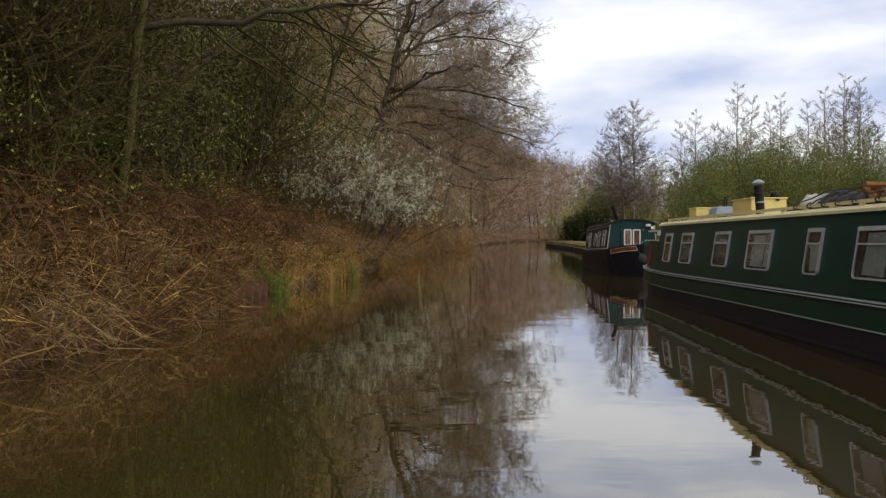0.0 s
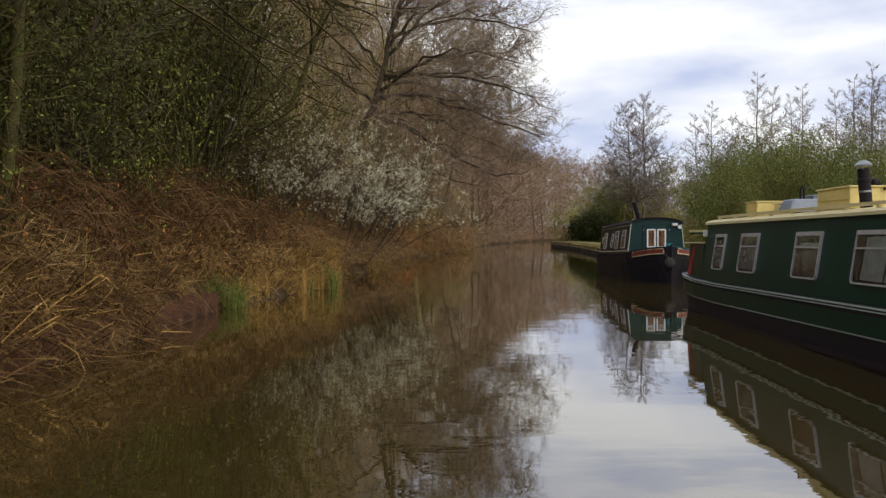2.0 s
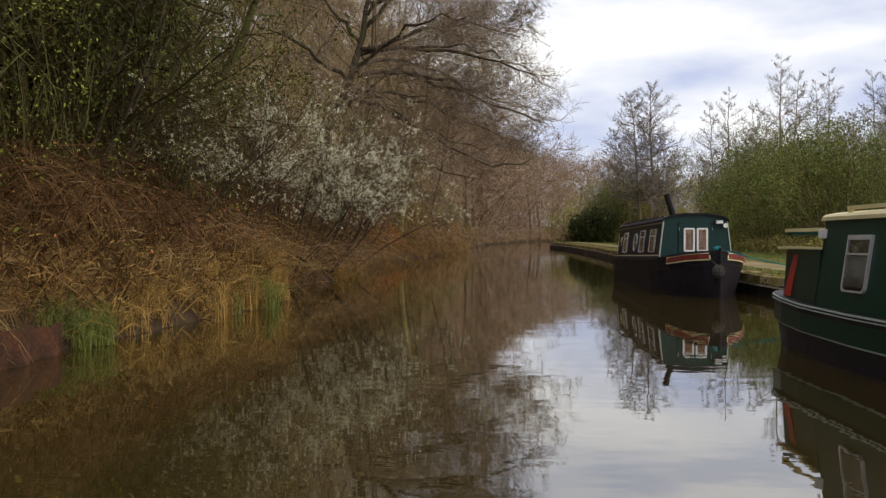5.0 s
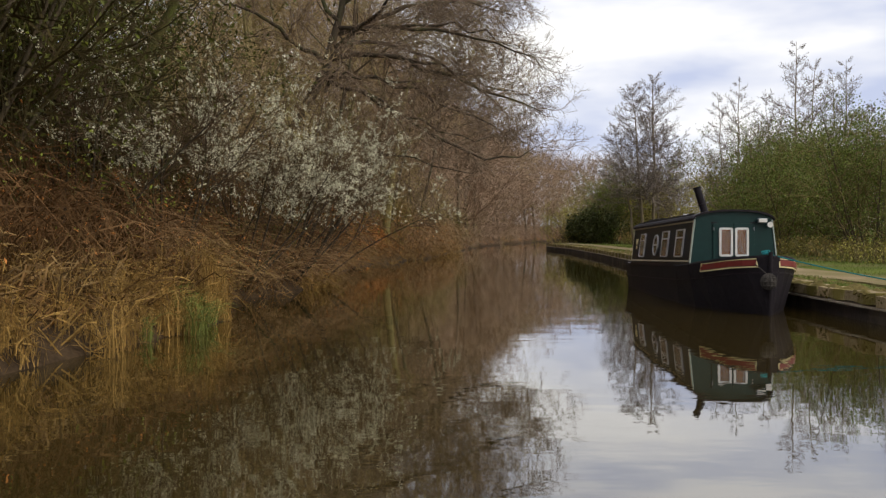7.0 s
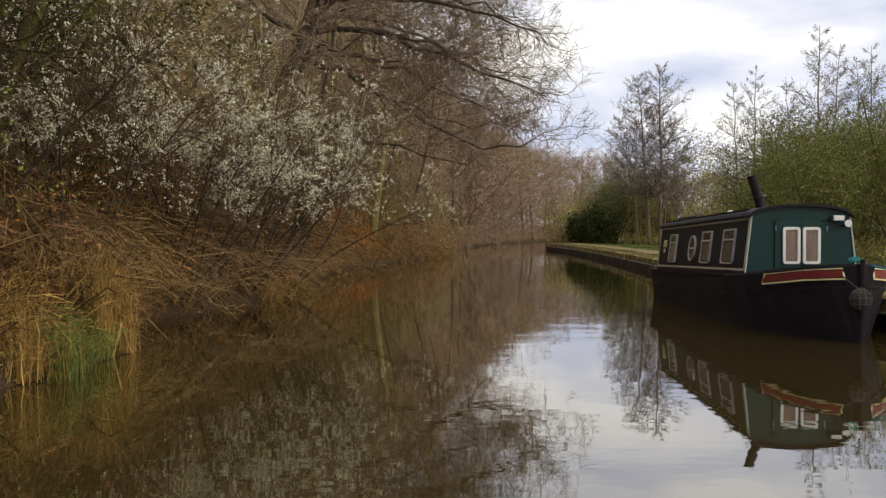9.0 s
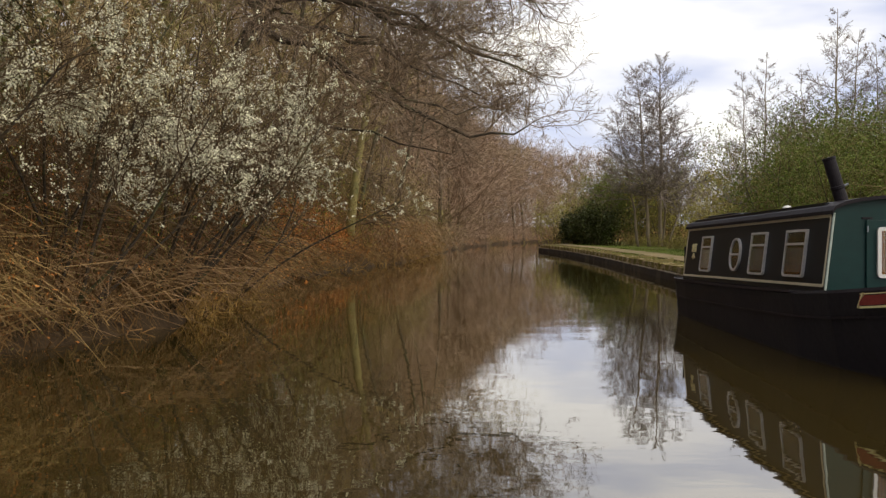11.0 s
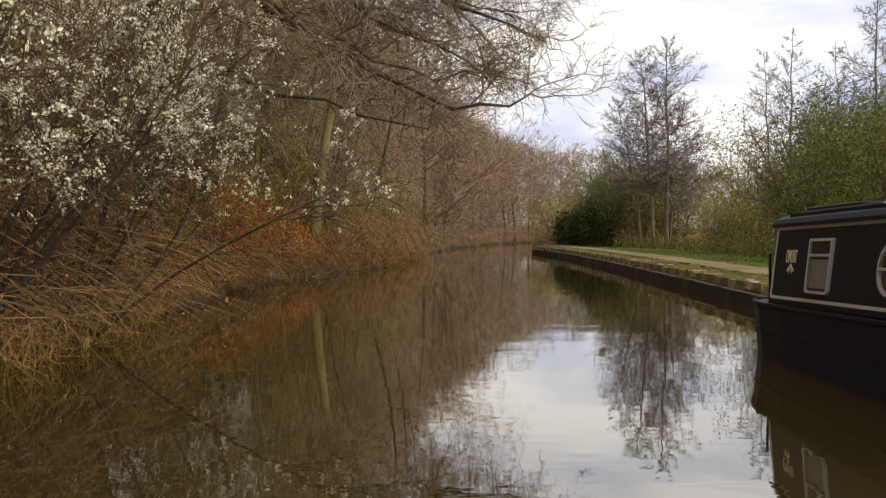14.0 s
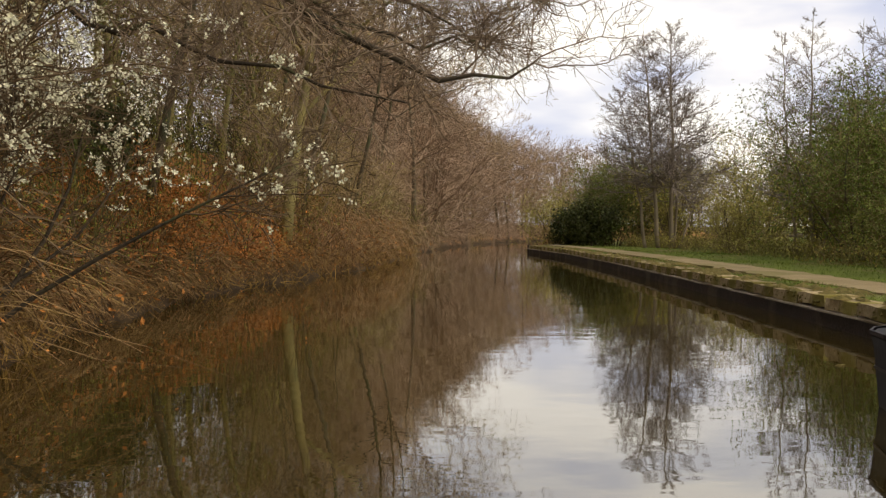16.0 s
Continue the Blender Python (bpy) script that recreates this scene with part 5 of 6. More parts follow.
# understorey: twiggy shrubs, some breaking into leaf
hazel = tree("hazel_bush", stand(-8.2, 18.0), 44, 0.04, 5.6, SHRUB_SPEC, BARK, TWIG_OLIVE, "twiggy hazel bush with small olive leaves", split=0, stems=fan(10, 5.6, 0.5, 44), leaf=(LEAF_MOSS, 1.3, 0.14, 0.042))
elder = tree("elder_bush", stand(-6.4, 40.5), 45, 0.04, 4.6, SHRUB_SPEC, BARK, TWIG, "bare brown twiggy bush on the bank", split=0, stems=fan(10, 4.6, 0.65, 45))
for x, y, k, s in ((-7.6, 12.0, 0, 1.0), (-6.8, 9.0, 0, 1.0), (-8.2, 15.5, 0, 1.2), (-6.0, 23.8, 0, 1.1), (-8.2, 24.0, 0, 1.3), (-6.9, 4.5, 0, 1.0), (-5.4, 28.6, 0, 1.0), (-8, 29.5, 0, 1.3),
                   (-5.4, 33.5, 1, 1.1), (-7.4, 37.5, 1, 1.3), (-4.4, 36.0, 1, 0.9), (-9.6, 47, 1, 1.2), (-2.6, 55.0, 1, 1.0), (-1.2, 58.5, 1, 1.0), (-0.6, 62.5, 1, 0.95), (-3.8, 60, 1, 1.2),
                   (-6.6, 55.0, 1, 1.2), (-0.4, 66.5, 1, 1.0), (-6.2, 66, 1, 1.3), (-3.2, 67, 1, 1.2)):
    copy_thing((hazel, elder)[k], stand(x, y, rw.uniform(0, 360), s))

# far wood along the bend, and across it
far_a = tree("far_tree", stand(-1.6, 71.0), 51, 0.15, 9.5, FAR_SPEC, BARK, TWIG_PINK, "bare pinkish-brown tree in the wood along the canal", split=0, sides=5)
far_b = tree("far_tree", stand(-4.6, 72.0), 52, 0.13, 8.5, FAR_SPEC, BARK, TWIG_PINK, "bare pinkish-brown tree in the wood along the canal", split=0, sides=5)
y = 74.0
while y < 146:
    for row in range(2):
        x = float(left_x(y)) - 0.1 - 3.2 * row - rw.uniform(0, 1.6)
        copy_thing((far_a, far_b)[rw.randrange(2)], stand(x, y + rw.uniform(-1.5, 1.5), rw.uniform(0, 360), rw.uniform(1.08, 1.3)))
    y += 3.8 + 0.05 * (y - 68)
for k in range(14):
    x, yy = 22 + 4.4 * k + rw.uniform(-1, 1), 140 + rw.uniform(-6, 14) + 0.4 * k
    yy = max(yy, float(np.interp(x, [21, 60, 180], [138, 174, 264])) + 3)
    copy_thing((far_a, far_b)[k % 2], pose(x, yy, 0.5, 0, 0, rw.uniform(0, 360)) @ Matrix.Diagonal((1.2, 1.2, rw.uniform(0.9, 1.2), 1)))

# trees behind the bushes on the towpath side, and along both banks behind the start
# those behind and beside the start are unseen, added to block sky light
for k, (x, y, q) in enumerate(((20, 88, 0.8), (23.5, 84, 0.8), (27, 80, 0.85), (17, 93, 0.85), (31, 72, 0.8), (-6.5, -4, 1.1), (-6, -11, 1.0), (-7, -18, 1.2), (-5.6, -26, 1.1), (12, -6, 0.8), (14, -15, 0.9), (12, -24, 0.9),
                              (9.5, -34, 1.0), (2, -48, 1.2), (-4, -40, 1.2), (17, 8, 0.75), (18, 18, 0.8))):
    copy_thing((far_a, far_b)[k % 2], stand(x, y, 40.0 * k, q))


def twig_mass(name, n, y0, y1, d0, d1, z0, z1, length, radius, material, label):
    """Fine branch work of the wood behind the first trees: sprays that fan out from many stems."""
    y = rng.uniform(y0, y1, n)
    d = rng.uniform(d0, d1, n)
    x = left_x(y) - d
    g0 = ground_z(x, y)
    hub = np.stack([x, y, g0 + z0 + (z1 - z0) * rng.uniform(0, 1, n) ** 0.9], 1)
    sprays = 8
    p0 = np.repeat(hub, sprays, 0)
    way = rng.normal(size=p0.shape) * [0.8, 0.8, 0.6] + [0.15, 0, 0.55]
    way /= np.linalg.norm(way, axis=1, keepdims=True)
    ln = rng.uniform(0.4, 1.0, len(p0)) * length
    p1 = p0 + way * ln[:, None]
    p2 = p1 + (way + rng.normal(size=p0.shape) * 0.35) * ln[:, None] * 0.7
    r = rng.uniform(0.6, 1.2, len(p0)) * radius
    v, f = joined([ribbons(p0, p1, r, r * 0.7), ribbons(p1, p2, r * 0.7, r * 0.35)])
    return tagged(mesh_object(name, v, f, material), label, "branches", kind="stuff")


twig_mass("woodland_branches", 2500, 2, 36, 4.5, 13, 0.4, 9.5, 1.3, 0.011, TWIG_OLIVE, "dense olive-brown branches deep in the wood")
twig_mass("woodland_branches", 1300, 30, 41, 3.5, 14, 0.4, 11.0, 1.3, 0.010, TWIG_OLIVE, "dense olive-brown branches deep in the wood")
twig_mass("woodland_branches", 2300, 40, 70, 3.5, 13, 3.0, 13.5, 1.4, 0.011, TWIG, "dense brown branches deep in the wood")
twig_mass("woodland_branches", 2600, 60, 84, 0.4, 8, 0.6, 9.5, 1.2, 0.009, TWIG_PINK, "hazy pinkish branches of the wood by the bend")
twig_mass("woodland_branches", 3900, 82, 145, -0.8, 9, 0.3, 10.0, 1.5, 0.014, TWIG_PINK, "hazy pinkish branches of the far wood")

twig_mass("woodland_branches", 260, 10.5, 14.0, 0.8, 3.0, 1.4, 5.5, 0.9, 0.006, TWIG_OLIVE, "thin olive shoots in front of the ivy-clad trunk")

# alders by the towpath bend
CONE_SPEC = [dict(kids=0, end=0.10), dict(kids=19, low=0.10, angle=42, ratio=0.42, taper=0.5, thin=0.5, end=0.25, least=0.0045, pull=(0, 0, 0.10)),
             dict(steps=3, wander=0.10, rise=0.03, kids=5, low=0.05, angle=38, ratio=0.5, thin=0.6, end=0.6, least=0.0055), dict(steps=2, wander=0.14, end=0.7)]


def cone(g, spec, foot, top, radius, reach, count, low, seed, bow=0.0):
    """A straight leader with side branches that shorten towards its top, rising a little at their ends."""
    r = random.Random(seed)
    foot, top = Vector(foot), Vector(top)
    stem = [foot.lerp(top, t) + Vector((bow * math.sin(math.pi * t) + r.gauss(0, 0.035), r.gauss(0, 0.035), 0)) for t in np.linspace(0, 1, 11)]
    g.along(stem, radius, 0, spec)
    for k in range(count):
        t = low + (0.985 - low) * (k + r.uniform(0, 1)) / count
        i = min(int(t * 10), 9)
        p = stem[i].lerp(stem[i + 1], t * 10 - i)
        a = k * 2.4 + r.uniform(-0.5, 0.5)
        full = (1 - (t - low) / (1 - low))
        ln = reach * (0.10 + 0.90 * full ** 0.85) * r.uniform(0.72, 1.1) * (0.55 if t < low + 0.12 and r.random() < 0.4 else 1.0)
        up = 0.12 + 0.60 * (1 - full) + r.uniform(-0.12, 0.15)
        out = Vector((math.cos(a), math.sin(a), 0))
        pts = [p]
        for j in range(4):
            d = (out + Vector((r.gauss(0, 0.10), r.gauss(0, 0.10), up + 0.16 * (j - 1) + r.gauss(0, 0.06)))).normalized()
            pts.append(pts[-1] + d * ln / 4)
        g.along(pts, max(0.010, radius * 0.34 * (1 - 0.75 * t)), 1, spec, ln)


def alder_stems(g, spec):
    cone(g, spec, (0.15, 0, -0.3), (0.0, 0.0, 11.0), 0.13, 4.3, 62, 0.28, 1, 0.10)
    cone(g, spec, (-0.45, 0.2, -0.3), (-1.25, 0.3, 10.5), 0.12, 3.9, 56, 0.30, 2, 0.08)
    cone(g, spec, (-0.9, 0.5, -0.3), (-2.3, 0.8, 7.9), 0.09, 2.9, 34, 0.36, 3, 0.10)
    cone(g, spec, (0.5, 0.5, -0.3), (0.95, 0.7, 7.6), 0.08, 3.2, 34, 0.30, 4, -0.12)
    cone(g, spec, (0.4, -0.1, -0.3), (2.1, 0.4, 5.4), 0.06, 2.4, 20, 0.35, 5, 0.12)


alder = tree("alder_tree", stand(14.4, 69.2), 61, 0.14, 11.4, CONE_SPEC, ALDER_BARK, ALDER_TWIG, "bare multi-stemmed alder on the towpath meadow", split=0, stems=[], grow=alder_stems)


def birch_stems(g, spec):
    cone(g, spec, (0, 0, -0.3), (0.15, 0, 10.0), 0.10, 3.3, 36, 0.22, 6, 0.12)
    cone(g, spec, (0.5, 0.4, -0.3), (1.3, 0.4, 9.3), 0.08, 2.6, 30, 0.28, 7, 0.10)
    cone(g, spec, (-0.4, 0.3, -0.3), (-1.1, 0.3, 7.6), 0.06, 2.2, 22, 0.30, 8, -0.10)


BIRCH_SPEC = [CONE_SPEC[0], dict(CONE_SPEC[1], kids=17, ratio=0.46), dict(CONE_SPEC[2], kids=4), CONE_SPEC[3]]
birch = tree("birch_tree", stand(17.5, 54.3), 62, 0.10, 10.0, BIRCH_SPEC, ALDER_BARK, ALDER_TWIG, "tall bare birch behind the spring bushes", split=0, stems=[], grow=birch_stems)
for x, y, a, s in ((16.2, 57.5, 140, 0.88), (20.5, 48, 160, 0.85), (23.5, 53, 40, 1.0), (19.5, 42, 220, 0.8), (24.5, 45, 120, 0.95), (22.5, 37, 300, 0.8), (20.5, 31, 10, 0.72), 
                   (21.5, 57, 190, 0.95)):
    copy_thing(birch, stand(x, y, a, s))

BUSH_SPEC = [dict(SHRUB_SPEC[0], kids=10), dict(SHRUB_SPEC[1], kids=6, least=0.005), dict(SHRUB_SPEC[2], kids=2), SHRUB_SPEC[3]]
# spring-green bushes behind the meadow
spring_a = tree("hawthorn_bush", stand(15.0, 51.5), 71, 0.05, 6.2, BUSH_SPEC, BARK, TWIG_SPRING, "hawthorn bush breaking into fresh green leaf", split=0, stems=fan(12, 6.0, 0.5, 71), leaf=(LEAF_SPRING, 2.7, 0.20, 0.046))
spring_b = tree("hawthorn_bush", stand(16.9, 57.5), 72, 0.045, 4.2, BUSH_SPEC, BARK, TWIG_SPRING, "yellow-green bush with small opening leaves", split=0, stems=fan(9, 4.6, 0.6, 72), leaf=(LEAF_OLIVE, 1.3, 0.20, 0.058))
for x, y, k, a, s in ((14.2, 46.5, 0, 90, 0.8), (15.3, 42, 0, 200, 0.95), (16.3, 37.0, 0, 20, 0.8), (15.8, 32, 0, 150, 0.8), (18.8, 46, 0, 300, 1.0),
                      (18.5, 51, 0, 60, 1.05), (19.4, 60.5, 0, 130, 1.2), (18.4, 55.6, 0, 200, 1.1), (15.2, 62.5, 1, 50, 0.5), (17.0, 67, 1, 210, 0.62), (19.5, 70, 1, 10, 0.95), (16.5, 75, 1, 90, 1.1), (13.6, 77, 0, 20, 0.82), (15.3, 78, 0, 170, 1.0), (13.6, 80.5, 0, 300, 1.0), (11.2, 82, 1, 40, 1.0),
                      (18, 81, 1, 250, 1.3), (22, 76, 1, 30, 1.3), (21, 65, 1, 200, 1.0), (20.5, 58, 0, 350, 1.15), (14.0, 88, 1, 60, 1.2), (32, 80, 1, 140, 1.3), (25.5, 65, 1, 20, 1.3)):
    copy_thing((spring_a, spring_b)[k], stand(x, y, a, s))


def dark_bush(x, y, seed, size, label="dark holly bush among the bare trees", leaf=LEAF_DARK, leaf_size=0.085):
    """Dense evergreen bush built of stems and many dark leaves."""
    g = Growth(seed)
    for off, h, d in fan(11, 3.2 * size, 0.5, seed):
        g.limb((off[0], off[1], -0.1), d, h, 0.04, 0, SHRUB_SPEC[:3])
    ob = thing("evergreen_bush", stand(x, y), label, "bush")
    v, f = g.crown([0], [1, 2])
    mesh_object("branch_mass", v, f, BARK, ob)
    tips = np.concatenate([g.tips(2), g.tips(1)])
    at = np.repeat(tips, 3, 0)
    at = at + rng.normal(size=at.shape) * 0.24
    at = at[at[:, 2] > 0.05]
    v, f = leaves(at, rng.uniform(0.7, 1.3, len(at)) * leaf_size)
    mesh_object("foliage", v, f, leaf, ob)


dark_bush(-5.4, 46.0, 84, 0.42)
dark_bush(-7.4, 43.5, 85, 0.6)
dark_bush(-5.6, 37.6, 86, 0.5)
dark_bush(12.5, 76.4, 81, 0.8, "dark dense evergreen bush by the towpath end")
dark_bush(12.0, 80.5, 83, 0.62, "dark dense evergreen bush by the towpath end")
for x, y, seed, size in ((-7.6, 13.5, 87, 1.3), (-6.9, 18.5, 88, 1.4), (-7.2, 23.5, 89, 1.4)):
    dark_bush(x, y, seed, size, "tall olive-green thicket in the shade of the wood", LEAF_MOSS, 0.05)

# ---- left bank undergrowth ----


def bank_points(n, y0, y1, d0, d1, power=1.0):
    y = rng.uniform(y0, y1, n)
    d = d0 + (d1 - d0) * rng.uniform(0, 1, n) ** power
    x = left_x(y) - d
    return np.stack([x, y, ground_z(x, y)], 1), d


def arcs(base, reach, lift, radius, seg=5):
    """Arching stems from base along reach, rising by lift in the middle."""
    n = len(base)
    t = np.linspace(0, 1, seg + 1)
    p = base[:, None] + reach[:, None] * t[None, :, None]
    p[:, :, 2] += lift[:, None] * (4 * t * (1 - t))[None]
    p[:, 1:] += rng.normal(size=(n, seg, 3)) * 0.035
    r = radius[:, None] * (1 - 0.7 * t)[None]
    return ribbons(p[:, :-1].reshape(-1, 3), p[:, 1:].reshape(-1, 3), r[:, :-1].ravel(), r[:, 1:].ravel()), p


def stuff(name, v, f, material, label, category):
    return tagged(mesh_object(name, v, f, material), label, category, kind="stuff")


def bramble_patch(n, y0, y1, d0, d1, high, material, label, leaf=None, out=0.5, radius=0.006):
    base, d = bank_points(n, y0, y1, d0, d1)
    reach = np.stack([rng.normal(out, 0.7, n), rng.normal(0, 0.8, n), rng.uniform(-0.1, 0.5, n) * high], 1)
    lift = rng.uniform(0.3, 1.0, n) * high
    (v, f), p = arcs(base, reach, lift, rng.uniform(0.5, 1.3, n) * radius)
    keep = v.copy()
    keep[:, 2] = np.maximum(keep[:, 2], 0.01)
    stuff("bramble_thicket", keep, f, material, label, "brambles")
    if leaf:
        lm, count, size, llabel = leaf
        pick = p.reshape(-1, 3)[rng.integers(0, p.shape[0] * p.shape[1], count)]
        at = pick + rng.normal(size=pick.shape) * 0.06
        at = at[at[:, 2] > 0.06]
        v, f = leaves(at, rng.uniform(0.6, 1.3, len(at)) * size)
        stuff("bramble_leaves", v, f, lm, llabel, "leaves")


bramble_patch(6000, 3, 25, 1.3, 5.0, 0.9, BRAMBLE_DARK, "tangled brown bramble stems on the bank", (LEAF_RUST, 3000, 0.028, "withered brown bramble leaves"), radius=0.008)
bramble_patch(2100, 25, 36.5, 0.1, 3.5, 1.0, BRAMBLE_DARK, "brown bramble stems under the blossom", (LEAF_RUST, 8000, 0.022, "withered brown bramble leaves"), 0.5, 0.006)
bramble_patch(2600, 25.6, 36.0, 0.2, 2.4, 0.55, SCRUB, "long bare stems drooping over the water", None, 0.8, 0.0055)
bramble_patch(600, 36, 50, 0.2, 2.0, 0.45, BRAMBLE, "low brown stems on the leafy bank", (LEAF_RUST, 3500, 0.04, "rust-coloured dead leaves on stems"), 0.4, 0.007)
bramble_patch(3200, 51.5, 70, 0.0, 3.6, 1.1, SCRUB, "tangled brown stems along the waterside", (LEAF_RUST, 3500, 0.04, "rust-coloured dead leaves on the bank"), 0.5, 0.009)
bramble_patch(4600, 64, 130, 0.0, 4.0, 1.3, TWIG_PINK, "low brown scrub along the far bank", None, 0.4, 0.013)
bramble_patch(2200, 4, 34, 3.0, 9.0, 1.8, TWIG_OLIVE, "olive twigs of undergrowth in the wood", (LEAF_DARK, 20000, 0.032, "dark green ivy and holly leaves in the wood"), 0.1, 0.009)
bramble_patch(1500, 5, 28, 2.5, 8.0, 3.4, TWIG_OLIVE, "tall olive twigs of undergrowth", (LEAF_MOSS, 24000, 0.030, "small olive-green opening leaves"), 0.1, 0.009)
bramble_patch(1300, 38, 66, 3.6, 9.0, 1.5, TWIG_OLIVE, "olive undergrowth on the leafy bank", (LEAF_DARK, 9000, 0.055, "dark ivy leaves among the trees"), 0.0, 0.009)


def broken_reeds(n, y0, y1, d0, d1, lo, hi, out, material, label, width=0.009, rise=0.8):
    """Dead stalks that rise, snap and fall over one another every way."""
    foot, _ = bank_points(n, y0, y1, d0, d1)
    h = rng.uniform(lo, hi, n)
    a = np.stack([rng.normal(out * 0.4, 0.45, n), rng.normal(0, 0.5, n), rng.uniform(0.3, 1.0, n) * rise], 1)
    a /= np.linalg.norm(a, axis=1, keepdims=True)
    b = np.stack([rng.normal(out, 0.55, n), rng.normal(0, 0.7, n), rng.normal(-0.25, 0.4, n)], 1)
    b /= np.linalg.norm(b, axis=1, keepdims=True)
    snap = rng.uniform(0.25, 0.8, n)
    k = foot + a * (h * snap)[:, None]
    m = k + b * (h * (1 - snap) * 0.5)[:, None]
    e = m + (b + rng.normal(size=b.shape) * 0.25 - [0, 0, 0.2]) * (h * (1 - snap) * 0.6)[:, None]
    for q in (k, m, e):
        q[:, 2] = np.maximum(q[:, 2], np.maximum(ground_z(q[:, 0], q[:, 1]), 0.0) + rng.uniform(0.005, 0.07, n))
    w = rng.uniform(0.4, 1.5, n) * width * 0.4
    v, f = joined([ribbons(foot, k, w, w * 0.9), ribbons(k, m, w * 0.9, w * 0.7), ribbons(m, e, w * 0.7, w * 0.25)])
    stuff("reeds", v, f, material, label, "reeds")


def tussock(n, x0, x1, y0, y1, lo, hi, reach, material, label, width=0.010):
    """Sedge whose blades rise steeply and droop at the tips."""
    m = max(1, n // 45)
    hub = np.stack([rng.normal((x0 + x1) / 2, (x1 - x0) / 3.2, m), rng.normal((y0 + y1) / 2, (y1 - y0) / 3.2, m), np.zeros(m)], 1)
    own = rng.integers(0, m, n)
    base = hub[own] + rng.normal(size=(n, 3)) * [0.06, 0.08, 0]
    base[:, 2] = np.maximum(ground_z(base[:, 0], base[:, 1]), 0.0)
    h = rng.uniform(lo, hi, m)[own] * rng.uniform(0.45, 1.15, n)
    turn = rng.uniform(0, 2 * np.pi, n)
    way = np.stack([np.cos(turn), np.sin(turn), np.zeros(n)], 1) * (rng.uniform(0.1, 1.0, n) * reach)[:, None]
    droop = rng.uniform(0.2, 1.1, n)
    side = np.cross(way + rng.normal(size=way.shape) * 0.02, rng.normal(size=way.shape))
    side /= np.linalg.norm(side, axis=1, keepdims=True) + 1e-9
    w = rng.uniform(0.5, 1.4, n) * width
    rows = []
    for t in np.linspace(0, 1, 6):
        p = base + way * t ** 1.8 + [0, 0, 1] * (h * (1.75 * t - (0.75 + 0.5 * droop) * t ** 2.2))[:, None] + rng.normal(size=way.shape) * 0.012
        p[:, 2] = np.maximum(p[:, 2], 0.01)
        rows.append(np.stack([p - side * (w * (1 - 0.8 * t) / 2)[:, None], p + side * (w * (1 - 0.8 * t) / 2)[:, None]], 1))
    v = np.stack(rows, 1).reshape(-1, 3)
    k = np.arange(5) * 2
    f = (np.arange(n)[:, None, None] * 12 + np.stack([k, k + 1, k + 3, k + 2], 1)[None]).reshape(-1, 4)
    stuff("sedge", v, f, material, label, "sedge")


broken_reeds(10500, 2, 14.4, -0.1, 2.6, 0.5, 1.2, 0.45, REED, "collapsed dry brown reeds over the bank", 0.012)
broken_reeds(900, 2, 14.4, -0.05, 2.2, 0.6, 1.3, 0.5, STRAW, "pale broken reed stalks among the brown ones", 0.014)
broken_reeds(800, 6, 13.0, 1.2, 3.0, 0.7, 1.2, 0.1, REED, "standing dry reed stalks on the bank", 0.014, 1.6)
broken_reeds(3600, 14.4, 24.6, 0.3, 2.2, 0.35, 0.9, 0.25, REED, "dry brown reeds and grass on the bank", 0.016)
broken_reeds(800, 17.8, 24.8, 0.0, 1.6, 0.4, 0.9, 0.3, STRAW, "straw-coloured broken stalks on the bank", 0.013)
tussock(700, -3.75, -3.35, 17.9, 18.7, 0.3, 0.55, 0.3, SEDGE, "fresh green sedge clump by the water")
tussock(500, -3.7, -3.3, 18.6, 20.4, 0.35, 0.65, 0.35, STRAW, "straw-coloured sedge at the water's edge")
tussock(800, -2.9, -2.4, 22.2, 24.0, 0.3, 0.6, 0.35, SEDGE, "fresh green sedge clump by the water")
tussock(1500, -3.4, -2.6, 20.8, 24.3, 0.4, 0.85, 0.45, STRAW, "straw-coloured sedge at the water's edge")
tussock(420, -2.85, -2.45, 24.0, 24.5, 0.8, 1.2, 0.45, STRAW, "tall straw-coloured sedge tuft at the bank point")
tussock(700, -4.2, -3.65, 11.5, 18.5, 0.4, 0.7, 0.45, STRAW, "straw-coloured grass drooping over the rusty piling")
broken_reeds(1600, 33, 44, 0.0, 2.0, 0.3, 0.7, 0.3, REED, "dry brown grass on the leafy bank", 0.015)
broken_reeds(1200, 50, 64, 0.0, 2.0, 0.3, 0.8, 0.3, REED, "dry brown grass on the leafy bank", 0.018)
broken_reeds(700, 31, 36, -0.15, 0.5, 0.4, 0.9, 0.15, STRAW, "dry reed stalks at the water's edge", 0.012, 1.8)

broken_reeds(1500, 26, 45, -0.1, 1.3, 0.3, 0.8, 0.2, REED, "dry brown stalks along the water's edge", 0.012, 1.2)
broken_reeds(1700, 43, 70, -0.15, 2.6, 0.4, 1.0, 0.3, STRAW, "straw-coloured grass on the far part of the bank", 0.018)


